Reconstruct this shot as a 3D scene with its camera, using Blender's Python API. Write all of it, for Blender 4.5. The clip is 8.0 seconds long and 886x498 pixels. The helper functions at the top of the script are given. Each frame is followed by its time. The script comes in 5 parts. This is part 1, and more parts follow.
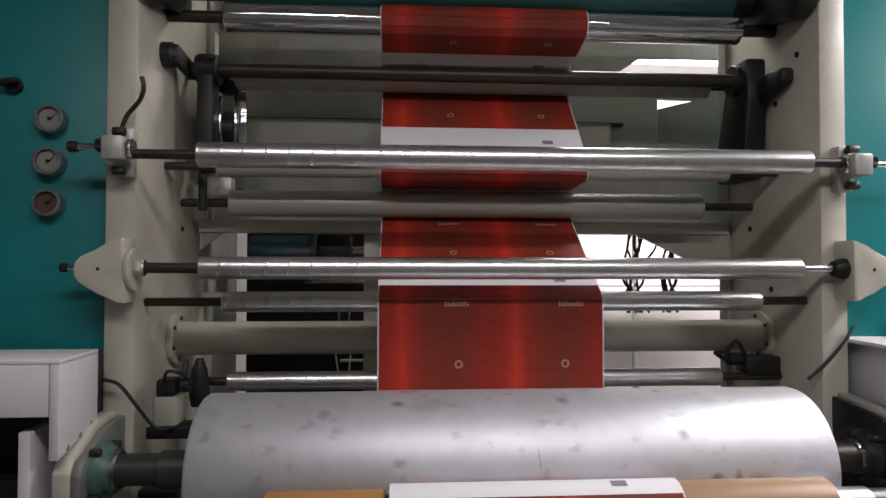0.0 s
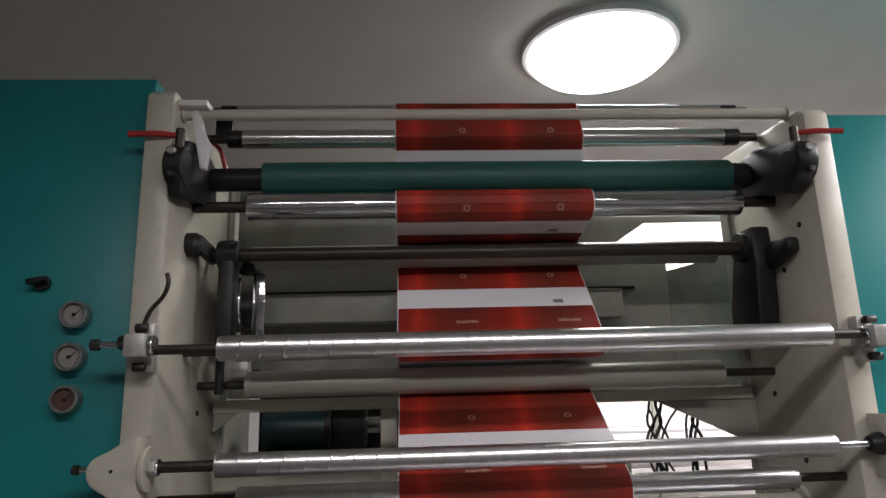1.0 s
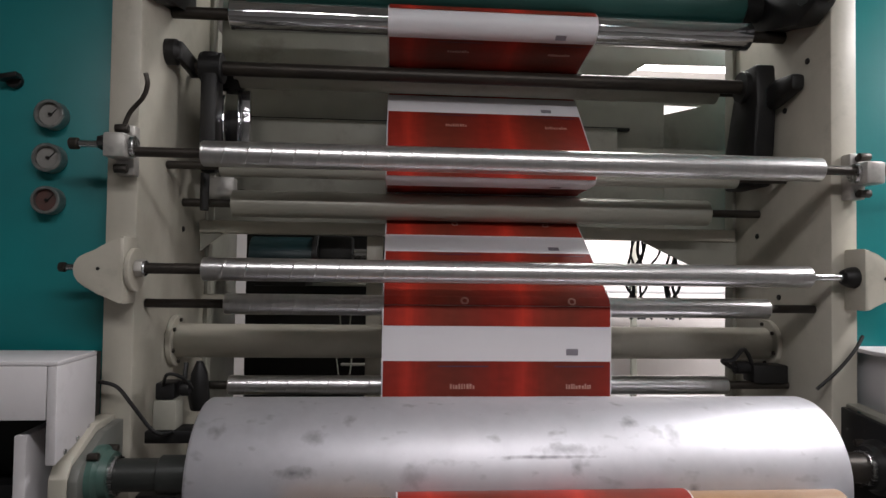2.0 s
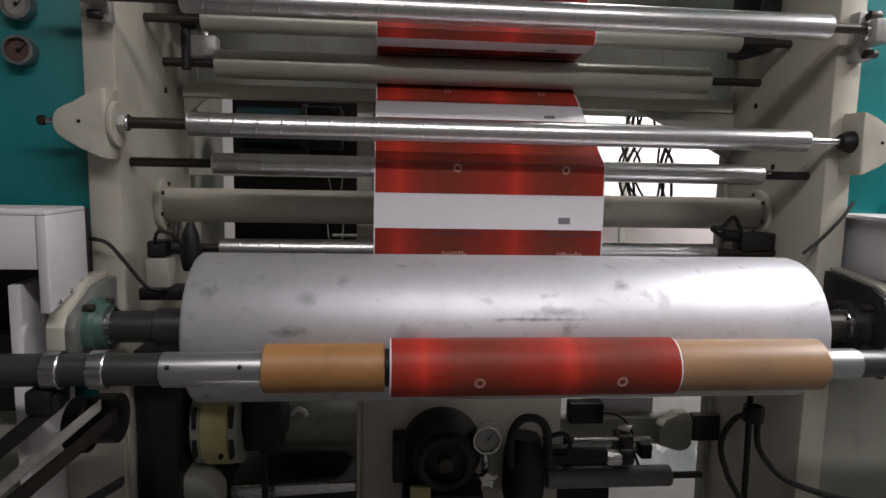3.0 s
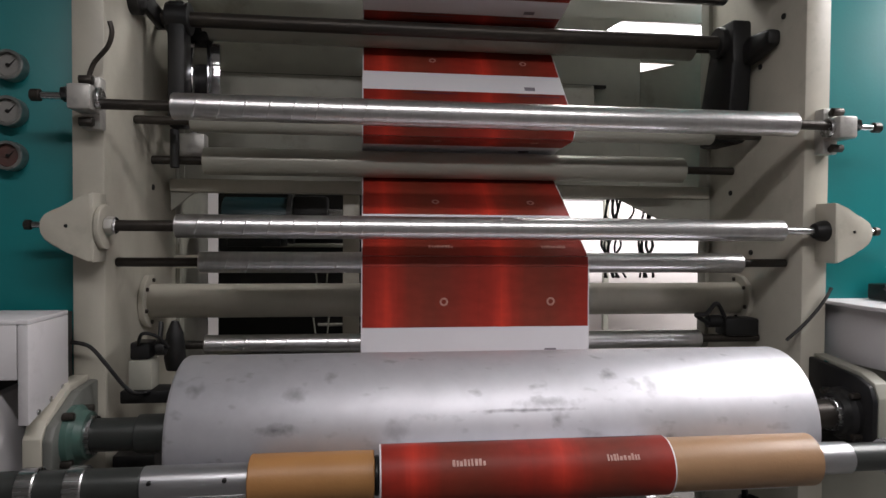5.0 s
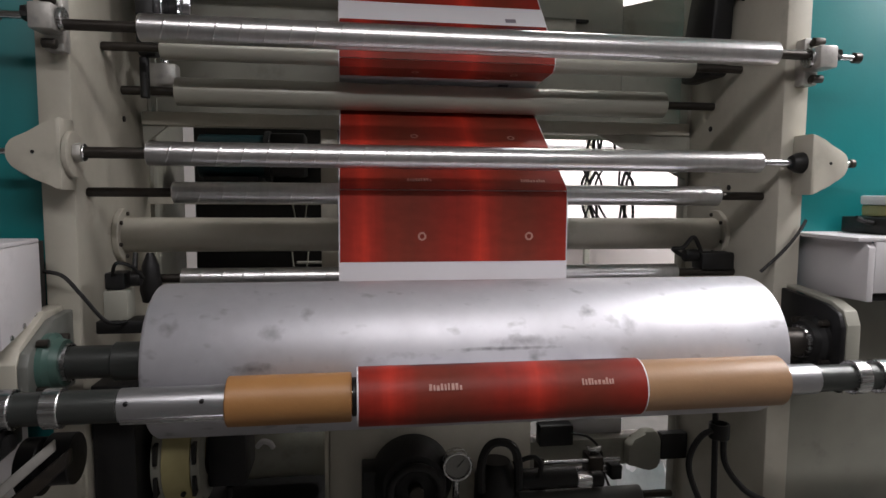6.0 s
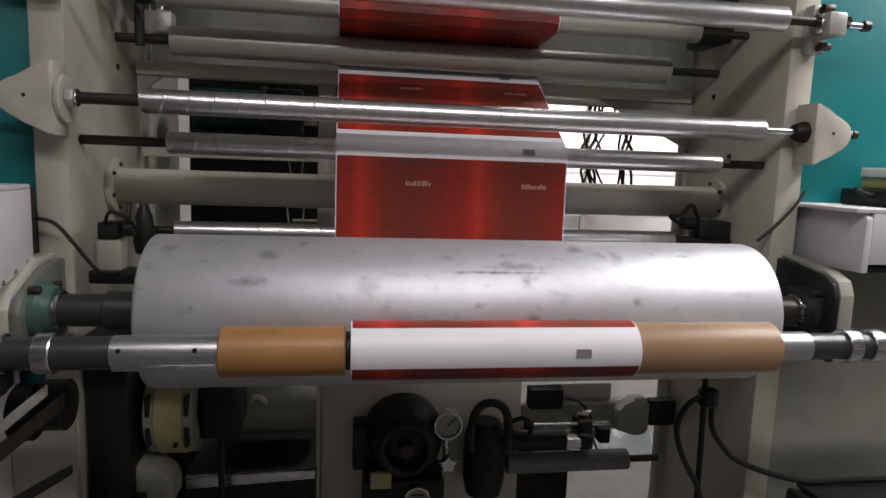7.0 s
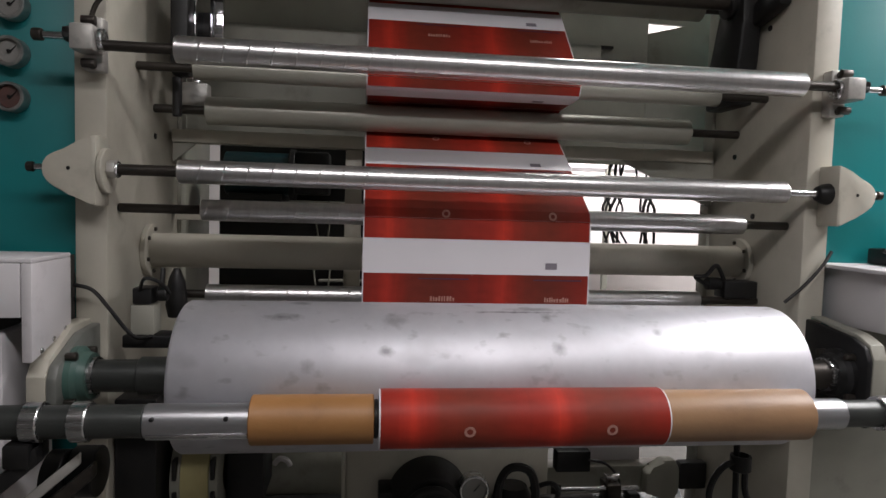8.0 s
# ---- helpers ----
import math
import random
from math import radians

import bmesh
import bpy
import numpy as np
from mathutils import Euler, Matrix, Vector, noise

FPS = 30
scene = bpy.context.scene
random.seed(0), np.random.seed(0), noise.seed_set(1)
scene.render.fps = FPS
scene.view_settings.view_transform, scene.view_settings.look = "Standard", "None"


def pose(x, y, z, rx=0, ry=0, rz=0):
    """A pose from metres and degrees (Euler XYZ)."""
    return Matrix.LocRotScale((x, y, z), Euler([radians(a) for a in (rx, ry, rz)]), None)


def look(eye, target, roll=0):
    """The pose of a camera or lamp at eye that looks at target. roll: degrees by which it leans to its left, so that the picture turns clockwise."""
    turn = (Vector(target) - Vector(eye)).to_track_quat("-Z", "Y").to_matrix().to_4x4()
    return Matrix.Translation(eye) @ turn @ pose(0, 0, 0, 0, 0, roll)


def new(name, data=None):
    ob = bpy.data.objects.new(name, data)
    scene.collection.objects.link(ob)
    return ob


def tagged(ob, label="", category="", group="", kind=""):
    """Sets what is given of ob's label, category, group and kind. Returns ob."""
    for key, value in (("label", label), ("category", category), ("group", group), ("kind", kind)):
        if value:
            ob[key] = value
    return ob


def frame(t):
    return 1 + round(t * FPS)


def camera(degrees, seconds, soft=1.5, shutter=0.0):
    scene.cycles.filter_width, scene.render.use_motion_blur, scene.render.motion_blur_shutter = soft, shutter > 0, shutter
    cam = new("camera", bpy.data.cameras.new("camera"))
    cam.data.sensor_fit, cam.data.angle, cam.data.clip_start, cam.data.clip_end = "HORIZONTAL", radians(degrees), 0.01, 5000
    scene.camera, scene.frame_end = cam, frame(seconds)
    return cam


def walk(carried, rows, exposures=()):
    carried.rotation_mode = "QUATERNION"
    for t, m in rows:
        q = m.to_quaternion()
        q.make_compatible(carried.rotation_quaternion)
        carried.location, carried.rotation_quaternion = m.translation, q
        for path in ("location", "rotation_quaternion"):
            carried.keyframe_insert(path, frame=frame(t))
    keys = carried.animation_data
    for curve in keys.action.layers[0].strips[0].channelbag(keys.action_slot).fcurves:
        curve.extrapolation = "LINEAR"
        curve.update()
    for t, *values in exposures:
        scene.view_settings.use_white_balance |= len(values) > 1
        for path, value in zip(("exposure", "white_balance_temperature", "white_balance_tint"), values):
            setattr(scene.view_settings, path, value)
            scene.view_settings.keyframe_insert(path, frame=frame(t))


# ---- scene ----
cam = camera(69.4, 8.0, soft=1.5)
PATH = [
    (0, (-0.262, -1.533, 1.491), (-0.128, 0.462, 1.538), 0.1),
    (0.5, (-0.292, -1.533, 1.557), (-0.145, 0.446, 1.809), -1.5),
    (1, (-0.289, -1.552, 1.62), (-0.174, 0.394, 2.068), -1.6),
    (1.5, (-0.294, -1.526, 1.552), (-0.142, 0.444, 1.858), -0.1),
    (2, (-0.29, -1.506, 1.491), (-0.139, 0.488, 1.55), 0.8),
    (2.2, (-0.291, -1.506, 1.481), (-0.145, 0.488, 1.466), 0.6),
    (3.3, (-0.296, -1.489, 1.382), (-0.099, 0.482, 1.104), 1.4),
    (3.5, (-0.292, -1.492, 1.396), (-0.103, 0.481, 1.13), 1.3),
    (4, (-0.302, -1.482, 1.421), (-0.069, 0.499, 1.272), 0.4),
    (4.2, (-0.312, -1.481, 1.429), (-0.077, 0.503, 1.328), 0.5),
    (5.3, (-0.303, -1.496, 1.469), (-0.055, 0.488, 1.427), 0.3),
    (5.5, (-0.3, -1.494, 1.428), (-0.023, 0.484, 1.341), 0.4),
    (6, (-0.292, -1.491, 1.402), (-0.002, 0.48, 1.224), 0.4),
    (6.5, (-0.29, -1.489, 1.379), (-0.029, 0.475, 1.106), 1.5),
    (7, (-0.296, -1.483, 1.376), (0.012, 0.474, 1.105), 2.1),
    (7.5, (-0.312, -1.492, 1.41), (-0.052, 0.486, 1.271), 1.3),
    (8, (-0.313, -1.496, 1.417), (-0.069, 0.485, 1.29), 1.7),
]
walk(cam, [(t, look(eye, target, roll)) for t, eye, target, roll in PATH])

# ---- light ----
world = bpy.data.worlds.new("room_light")
scene.world = world
world.use_nodes = True
world.node_tree.nodes["Background"].inputs[0].default_value = (0.62, 0.66, 0.72, 1)
world.node_tree.nodes["Background"].inputs[1].default_value = 0.018
scene.view_settings.exposure = 0.0


def area_lamp(name, at, target, size_x, size_y, watts, colour):
    data = bpy.data.lights.new(name, "AREA")
    data.shape, data.size, data.size_y = "RECTANGLE", size_x, size_y
    data.energy, data.color = watts, colour
    lamp = new(name, data)
    lamp.matrix_world = look(at, target)
    return lamp


# ---- materials ----
def material(name, colour, rough=0.5, metal=0.0, second=None, grain=8.0, stain=2.0, amount=0.5, bump=0.1, bump_scale=60.0,
             rough_var=0.1, stretch=(1, 1, 1), glow=0.0, specular=0.5, dirt=None, dirt_amount=0.0):
    m = bpy.data.materials.new(name)
    m.use_nodes = True
    t = m.node_tree
    shader = t.nodes["Principled BSDF"]
    second = second or tuple(c * 0.72 for c in colour)

    def node(kind, **values):
        n = t.nodes.new(kind)
        for key, value in values.items():
            n.inputs[key].default_value = value
        return n

    where = node("ShaderNodeTexCoord")
    scaled = node("ShaderNodeMapping")
    scaled.inputs["Scale"].default_value = stretch
    t.links.new(where.outputs["Object"], scaled.inputs["Vector"])
    fine = node("ShaderNodeTexNoise", Scale=grain, Detail=6.0, Roughness=0.6)
    wide = node("ShaderNodeTexNoise", Scale=stain, Detail=3.0, Roughness=0.55)
    for n in (fine, wide):
        t.links.new(scaled.outputs["Vector"], n.inputs["Vector"])
    both = node("ShaderNodeMath")
    both.operation = "MULTIPLY"
    t.links.new(fine.outputs["Fac"], both.inputs[0])
    t.links.new(wide.outputs["Fac"], both.inputs[1])
    ramp = node("ShaderNodeMapRange", **{"From Min": 0.12, "From Max": 0.42, "To Min": 0.0, "To Max": amount})
    t.links.new(both.outputs[0], ramp.inputs["Value"])
    mix = node("ShaderNodeMix")
    mix.data_type = "RGBA"
    mix.inputs["A"].default_value, mix.inputs["B"].default_value = (*colour, 1), (*second, 1)
    t.links.new(ramp.outputs["Result"], mix.inputs["Factor"])
    last = mix.outputs["Result"]
    if dirt:
        spots = node("ShaderNodeTexNoise", Scale=5.0, Detail=5.0, Roughness=0.7)
        t.links.new(where.outputs["Object"], spots.inputs["Vector"])
        cut = node("ShaderNodeMapRange", **{"From Min": 0.58, "From Max": 0.72, "To Max": dirt_amount})
        t.links.new(spots.outputs["Fac"], cut.inputs["Value"])
        over = node("ShaderNodeMix")
        over.data_type = "RGBA"
        over.inputs["B"].default_value = (*dirt, 1)
        t.links.new(cut.outputs["Result"], over.inputs["Factor"])
        t.links.new(last, over.inputs["A"])
        last = over.outputs["Result"]
    t.links.new(last, shader.inputs["Base Color"])
    vary = node("ShaderNodeMapRange", **{"To Min": rough - rough_var, "To Max": rough + rough_var})
    t.links.new(fine.outputs["Fac"], vary.inputs["Value"])
    t.links.new(vary.outputs["Result"], shader.inputs["Roughness"])
    shader.inputs["Metallic"].default_value = metal
    shader.inputs["Specular IOR Level"].default_value = specular
    if bump:
        relief = node("ShaderNodeTexNoise", Scale=bump_scale, Detail=4.0)
        t.links.new(scaled.outputs["Vector"], relief.inputs["Vector"])
        rise = node("ShaderNodeBump", Strength=bump, Distance=0.004)
        t.links.new(relief.outputs["Fac"], rise.inputs["Height"])
        t.links.new(rise.outputs["Normal"], shader.inputs["Normal"])
    if glow:
        shader.inputs["Emission Color"].default_value = (*colour, 1)
        shader.inputs["Emission Strength"].default_value = glow
    return m


CREAM = material("cream_machine_paint", (0.50, 0.475, 0.40), 0.42, second=(0.36, 0.34, 0.28), grain=14, stain=2.2, amount=0.55, bump=0.12, bump_scale=45, dirt=(0.2, 0.18, 0.14), dirt_amount=0.35)
GREYCREAM = material("aged_grey_paint", (0.33, 0.325, 0.275), 0.45, second=(0.24, 0.235, 0.2), grain=10, stain=2.5, amount=0.6, bump=0.1, dirt=(0.12, 0.11, 0.09), dirt_amount=0.4)
TEAL = material("teal_cabinet_paint", (0.006, 0.20, 0.205), 0.4, second=(0.005, 0.15, 0.16), grain=5, stain=1.2, amount=0.7, bump=0.06, bump_scale=120)
WHITE_BOX = material("white_sheet_paint", (0.66, 0.64, 0.65), 0.45, second=(0.52, 0.5, 0.51), grain=6, stain=2, amount=0.5, bump=0.04, dirt=(0.3, 0.28, 0.27), dirt_amount=0.3)
STEEL = material("dark_steel", (0.035, 0.031, 0.028), 0.42, 0.6, second=(0.07, 0.058, 0.045), grain=30, stain=6, amount=0.7, bump=0.08, stretch=(1, 3, 3))
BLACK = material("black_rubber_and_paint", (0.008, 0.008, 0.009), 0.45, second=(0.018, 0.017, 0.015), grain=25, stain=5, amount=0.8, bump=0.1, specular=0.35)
CHROME = material("chrome_plate", (0.74, 0.74, 0.76), 0.09, 1.0, second=(0.50, 0.50, 0.53), grain=6, stain=3, amount=0.7, bump=0.32, bump_scale=12, rough_var=0.05, stretch=(0.35, 4, 4))
BRIGHT = material("machined_metal", (0.62, 0.62, 0.62), 0.26, 1.0, second=(0.42, 0.42, 0.43), grain=40, stain=8, amount=0.6, bump=0.06, stretch=(0.3, 4, 4))
GREEN = material("green_rubber_cover", (0.013, 0.080, 0.068), 0.5, second=(0.009, 0.058, 0.05), grain=18, stain=2, amount=0.6, bump=0.08, stretch=(0.5, 3, 3))
BEARING = material("green_bearing_paint", (0.05, 0.12, 0.10), 0.45, second=(0.1, 0.12, 0.1), grain=22, stain=6, amount=0.7, bump=0.12)
# lighter copy of the brown card, with a sheen painted in
SHEEN_CARD = material("sheen_brown_card", (0.35, 0.205, 0.108), 0.42, second=(0.24, 0.14, 0.075), grain=7, stain=3, amount=0.75, bump=0.12, bump_scale=90, dirt=(0.16, 0.09, 0.05), dirt_amount=0.35)
CARD = material("brown_card", (0.37, 0.180, 0.062), 0.48, second=(0.25, 0.118, 0.038), dirt=(0.17, 0.09, 0.04), dirt_amount=0.3, grain=10, stain=4, amount=0.6, bump=0.12, bump_scale=90, stretch=(1, 1, 1))
PAPER = material("white_paper", (0.76, 0.745, 0.77), 0.38, second=(0.71, 0.695, 0.72), grain=12, stain=2, amount=0.5, bump=0.02)
INK = material("grey_ink", (0.22, 0.20, 0.23), 0.5, bump=0)
PALE_INK = material("pale_ink", (0.50, 0.30, 0.25), 0.45, bump=0, amount=0.9, grain=120, second=(0.30, 0.08, 0.06))
BLUE_INK = material("violet_ink", (0.055, 0.02, 0.05), 0.45, bump=0)
YELLOW = material("ivory_yellow_paint", (0.46, 0.41, 0.20), 0.5, second=(0.34, 0.29, 0.13), grain=14, stain=4, amount=0.7, bump=0.1, dirt=(0.12, 0.1, 0.06), dirt_amount=0.5)
RED_PLASTIC = material("red_plastic", (0.36, 0.02, 0.02), 0.4, bump=0.03)
GLASS_FACE = material("gauge_face", (0.30, 0.29, 0.27), 0.25, second=(0.2, 0.2, 0.19), grain=20, amount=0.5, bump=0)
CEILING = material("ceiling_paint", (0.42, 0.40, 0.37), 0.8, second=(0.36, 0.34, 0.32), grain=3, stain=0.8, amount=0.7, bump=0.05, bump_scale=15)
FLOOR = material("concrete_floor", (0.15, 0.145, 0.135), 0.6, second=(0.09, 0.088, 0.082), grain=9, stain=1.5, amount=0.8, bump=0.15, bump_scale=30)
# grey for unseen walls, set by how much light they throw back
DIM_WALL = material("dim_wall_plaster", (0.50, 0.485, 0.47), 0.85, second=(0.40, 0.39, 0.375), grain=5, stain=1, amount=0.6, bump=0.08, bump_scale=25)
WALL = material("wall_plaster", (0.72, 0.68, 0.66), 0.8, second=(0.64, 0.6, 0.58), grain=5, stain=1, amount=0.6, bump=0.08, bump_scale=25)
LAMP_GLOW = material("lamp_diffuser", (1.0, 0.98, 0.97), 0.5, bump=0, amount=0.05, glow=9.0)
PIPE = material("grey_steel_paint", (0.17, 0.17, 0.16), 0.32, 0.2, second=(0.11, 0.11, 0.105), grain=20, stain=4, amount=0.6, bump=0.05)
# bracket paint with the shade of its inner face mixed in
SHADED_BRACKET = material("shaded_bracket_paint", (0.16, 0.165, 0.15), 0.45, second=(0.11, 0.115, 0.1), grain=16, stain=4, amount=0.6, bump=0.1)
BLUE = material("dark_blue_plastic", (0.02, 0.045, 0.075), 0.45, bump=0.05)
JOURNAL = material("oiled_dark_steel", (0.060, 0.064, 0.060), 0.38, 0.45, second=(0.040, 0.044, 0.042), grain=26, stain=5, amount=0.6, bump=0.04, bump_scale=90, stretch=(1, 3, 3))
AIR_SHAFT = material("anodised_shaft", (0.42, 0.42, 0.43), 0.36, 0.85, second=(0.33, 0.33, 0.34), grain=18, stain=5, amount=0.6, bump=0.02, stretch=(0.6, 2, 2))
CAST = material("cast_aluminium", (0.50, 0.485, 0.45), 0.42, 0.35, second=(0.34, 0.33, 0.31), grain=30, stain=9, amount=0.7, bump=0.12, bump_scale=80, dirt=(0.08, 0.075, 0.07), dirt_amount=0.5)
DULL_ROLLER = material("dull_grey_roller", (0.36, 0.352, 0.30), 0.33, 0.25, second=(0.28, 0.275, 0.235), grain=12, stain=4, amount=0.6, bump=0.02, stretch=(0.5, 2, 2))
RUST_FACE = material("rusty_gauge_face", (0.13, 0.055, 0.045), 0.5, second=(0.07, 0.05, 0.045), grain=30, stain=12, amount=0.8, bump=0.05)
GAUGE_RIM = material("tarnished_rim", (0.42, 0.42, 0.40), 0.38, 0.7, second=(0.10, 0.12, 0.12), grain=40, stain=14, amount=0.8, bump=0.08)
FILM = material("crumpled_film", (0.62, 0.61, 0.62), 0.25, second=(0.45, 0.45, 0.46), grain=22, stain=8, amount=0.7, bump=0.3, bump_scale=30)
MOTOR = material("teal_motor_paint", (0.006, 0.030, 0.036), 0.4, bump=0.06)


STAINS = ((0.384, 5.66, 0.014, 0.014, 0.8), (0.43, 5.66, 0.009, 0.017, 0.8), (0.475, 5.66, 0.02, 0.014, 0.5), (0.015, 1.18, 0.10, 0.004, 0.8), (0.077, 1.05, 0.012, 0.018, 0.6),
          (-0.474, 1.02, 0.035, 0.010, 0.75), (-0.248, 0.97, 0.025, 0.02, 0.4), (0.061, 1.27, 0.06, 0.010, 0.55), (-0.442, 1.44, 0.02, 0.015, 0.55), (0.204, 1.65, 0.018, 0.014, 0.65),
          (0.287, 1.47, 0.015, 0.02, 0.45), (-0.264, 0.5, 0.015, 0.010, 0.75), (-0.417, 0.3, 0.014, 0.012, 0.55), (0.314, 0.78, 0.010, 0.010, 0.65), (-0.633, 1.54, 0.015, 0.015, 0.55),
          (-0.375, 1.7, 0.012, 0.012, 0.55), (0.091, 0.55, 0.016, 0.014, 0.65), (-0.259, 5.93, 0.014, 0.010, 0.65), (0.327, 6.22, 0.012, 0.012, 0.65))


def drum_metal():
    """Sand-blasted aluminium with greasy smudges."""
    m = material("blasted_aluminium", (0.70, 0.695, 0.735), 0.53, 0.72, second=(0.54, 0.535, 0.57), grain=24, stain=5, amount=0.5, bump=0.015, bump_scale=300, rough_var=0.05)
    t = m.node_tree
    shader = t.nodes["Principled BSDF"]
    before = shader.inputs["Base Color"].links[0].from_socket
    where = t.nodes.new("ShaderNodeTexCoord")
    spread = t.nodes.new("ShaderNodeMapping")
    spread.inputs["Scale"].default_value = (1.0, 1.6, 1.6)
    t.links.new(where.outputs["Object"], spread.inputs["Vector"])
    last = before
    for scale, low, high, tone, force in ((7.0, 0.60, 0.78, 0.22, 0.40), (22.0, 0.62, 0.78, 0.20, 0.45), (2.6, 0.50, 0.74, 0.40, 0.40)):
        n = t.nodes.new("ShaderNodeTexNoise")
        n.inputs["Scale"].default_value, n.inputs["Detail"].default_value = scale, 2.5
        t.links.new(spread.outputs["Vector"], n.inputs["Vector"])
        cut = t.nodes.new("ShaderNodeMapRange")
        cut.inputs["From Min"].default_value, cut.inputs["From Max"].default_value, cut.inputs["To Max"].default_value = low, high, force
        t.links.new(n.outputs["Fac"], cut.inputs["Value"])
        over = t.nodes.new("ShaderNodeMix")
        over.data_type = "RGBA"
        over.inputs["B"].default_value = (tone, tone, tone * 1.03, 1)
        t.links.new(cut.outputs["Result"], over.inputs["Factor"])
        t.links.new(last, over.inputs["A"])
        last = over.outputs["Result"]
    # greasy stains where things have rubbed: place along the drum, angle round it, half length, half height, force
    rough_edge = t.nodes.new("ShaderNodeTexNoise")
    rough_edge.inputs["Scale"].default_value, rough_edge.inputs["Detail"].default_value = 60.0, 3.0
    t.links.new(where.outputs["Object"], rough_edge.inputs["Vector"])
    total = None
    for x, a, along, high, force in STAINS:
        off = t.nodes.new("ShaderNodeVectorMath")
        off.operation = "SUBTRACT"
        off.inputs[1].default_value = (x, -0.16 * math.cos(a), 0.16 * math.sin(a))
        t.links.new(where.outputs["Object"], off.inputs[0])
        scaled = t.nodes.new("ShaderNodeVectorMath")
        scaled.operation = "MULTIPLY"
        scaled.inputs[1].default_value = (1 / along, 1 / high, 1 / high)
        t.links.new(off.outputs[0], scaled.inputs[0])
        far = t.nodes.new("ShaderNodeVectorMath")
        far.operation = "LENGTH"
        t.links.new(scaled.outputs[0], far.inputs[0])
        wavy = t.nodes.new("ShaderNodeMath")
        wavy.operation = "MULTIPLY_ADD"
        wavy.inputs[1].default_value = 1.8
        t.links.new(rough_edge.outputs["Fac"], wavy.inputs[0])
        t.links.new(far.outputs["Value"], wavy.inputs[2])
        soft = t.nodes.new("ShaderNodeMapRange")
        soft.inputs["From Min"].default_value, soft.inputs["From Max"].default_value, soft.inputs["To Min"].default_value, soft.inputs["To Max"].default_value = 1.0, 2.2, force, 0.0
        t.links.new(wavy.outputs[0], soft.inputs["Value"])
        if total is None:
            total = soft.outputs["Result"]
        else:
            most = t.nodes.new("ShaderNodeMath")
            most.operation = "MAXIMUM"
            t.links.new(total, most.inputs[0])
            t.links.new(soft.outputs["Result"], most.inputs[1])
            total = most.outputs[0]
    over = t.nodes.new("ShaderNodeMix")
    over.data_type = "RGBA"
    over.inputs["B"].default_value = (0.17, 0.165, 0.18, 1)
    t.links.new(total, over.inputs["Factor"])
    t.links.new(last, over.inputs["A"])
    last = over.outputs["Result"]
    t.links.new(last, shader.inputs["Base Color"])
    return m


def roller_metal():
    """Turned aluminium with a shallow helical groove towards one end and fine lathe lines."""
    m = material("turned_aluminium", (0.76, 0.75, 0.75), 0.30, 1.0, second=(0.56, 0.55, 0.55), grain=16, stain=5, amount=0.6, bump=0, rough_var=0.05, stretch=(6, 1, 1))
    t = m.node_tree
    shader = t.nodes["Principled BSDF"]

    def node(kind, op=None, **values):
        n = t.nodes.new(kind)
        if op:
            n.operation = op
        for key, value in values.items():
            n.inputs[int(key[1:])].default_value = value
        return n

    where = node("ShaderNodeTexCoord")
    cut = node("ShaderNodeSeparateXYZ")
    t.links.new(where.outputs["Object"], cut.inputs[0])
    angle = node("ShaderNodeMath", "ARCTAN2")
    t.links.new(cut.outputs["Z"], angle.inputs[0])
    t.links.new(cut.outputs["Y"], angle.inputs[1])
    turn = node("ShaderNodeMath", "MULTIPLY", _1=0.5 / math.pi)
    t.links.new(angle.outputs[0], turn.inputs[0])
    pitch = node("ShaderNodeMath", "MULTIPLY_ADD", _1=1 / 0.052)
    t.links.new(cut.outputs["X"], pitch.inputs[0])
    t.links.new(turn.outputs[0], pitch.inputs[2])
    part_of = node("ShaderNodeMath", "FRACT")
    t.links.new(pitch.outputs[0], part_of.inputs[0])
    off = node("ShaderNodeMath", "SUBTRACT", _1=0.5)
    t.links.new(part_of.outputs[0], off.inputs[0])
    away = node("ShaderNodeMath", "ABSOLUTE")
    t.links.new(off.outputs[0], away.inputs[0])
    near = node("ShaderNodeMapRange")
    near.inputs["From Min"].default_value, near.inputs["From Max"].default_value = 0.05, 0.0
    t.links.new(away.outputs[0], near.inputs["Value"])
    fade = node("ShaderNodeMapRange")
    fade.inputs["From Min"].default_value, fade.inputs["From Max"].default_value = 0.2, -0.5
    t.links.new(cut.outputs["X"], fade.inputs["Value"])
    groove = node("ShaderNodeMath", "MULTIPLY")
    t.links.new(near.outputs[0], groove.inputs[0])
    t.links.new(fade.outputs["Result"], groove.inputs[1])
    rise = t.nodes.new("ShaderNodeBump")
    rise.inputs["Strength"].default_value, rise.inputs["Distance"].default_value = 0.28, 0.003
    t.links.new(groove.outputs[0], rise.inputs["Height"])
    t.links.new(rise.outputs["Normal"], shader.inputs["Normal"])
    return m


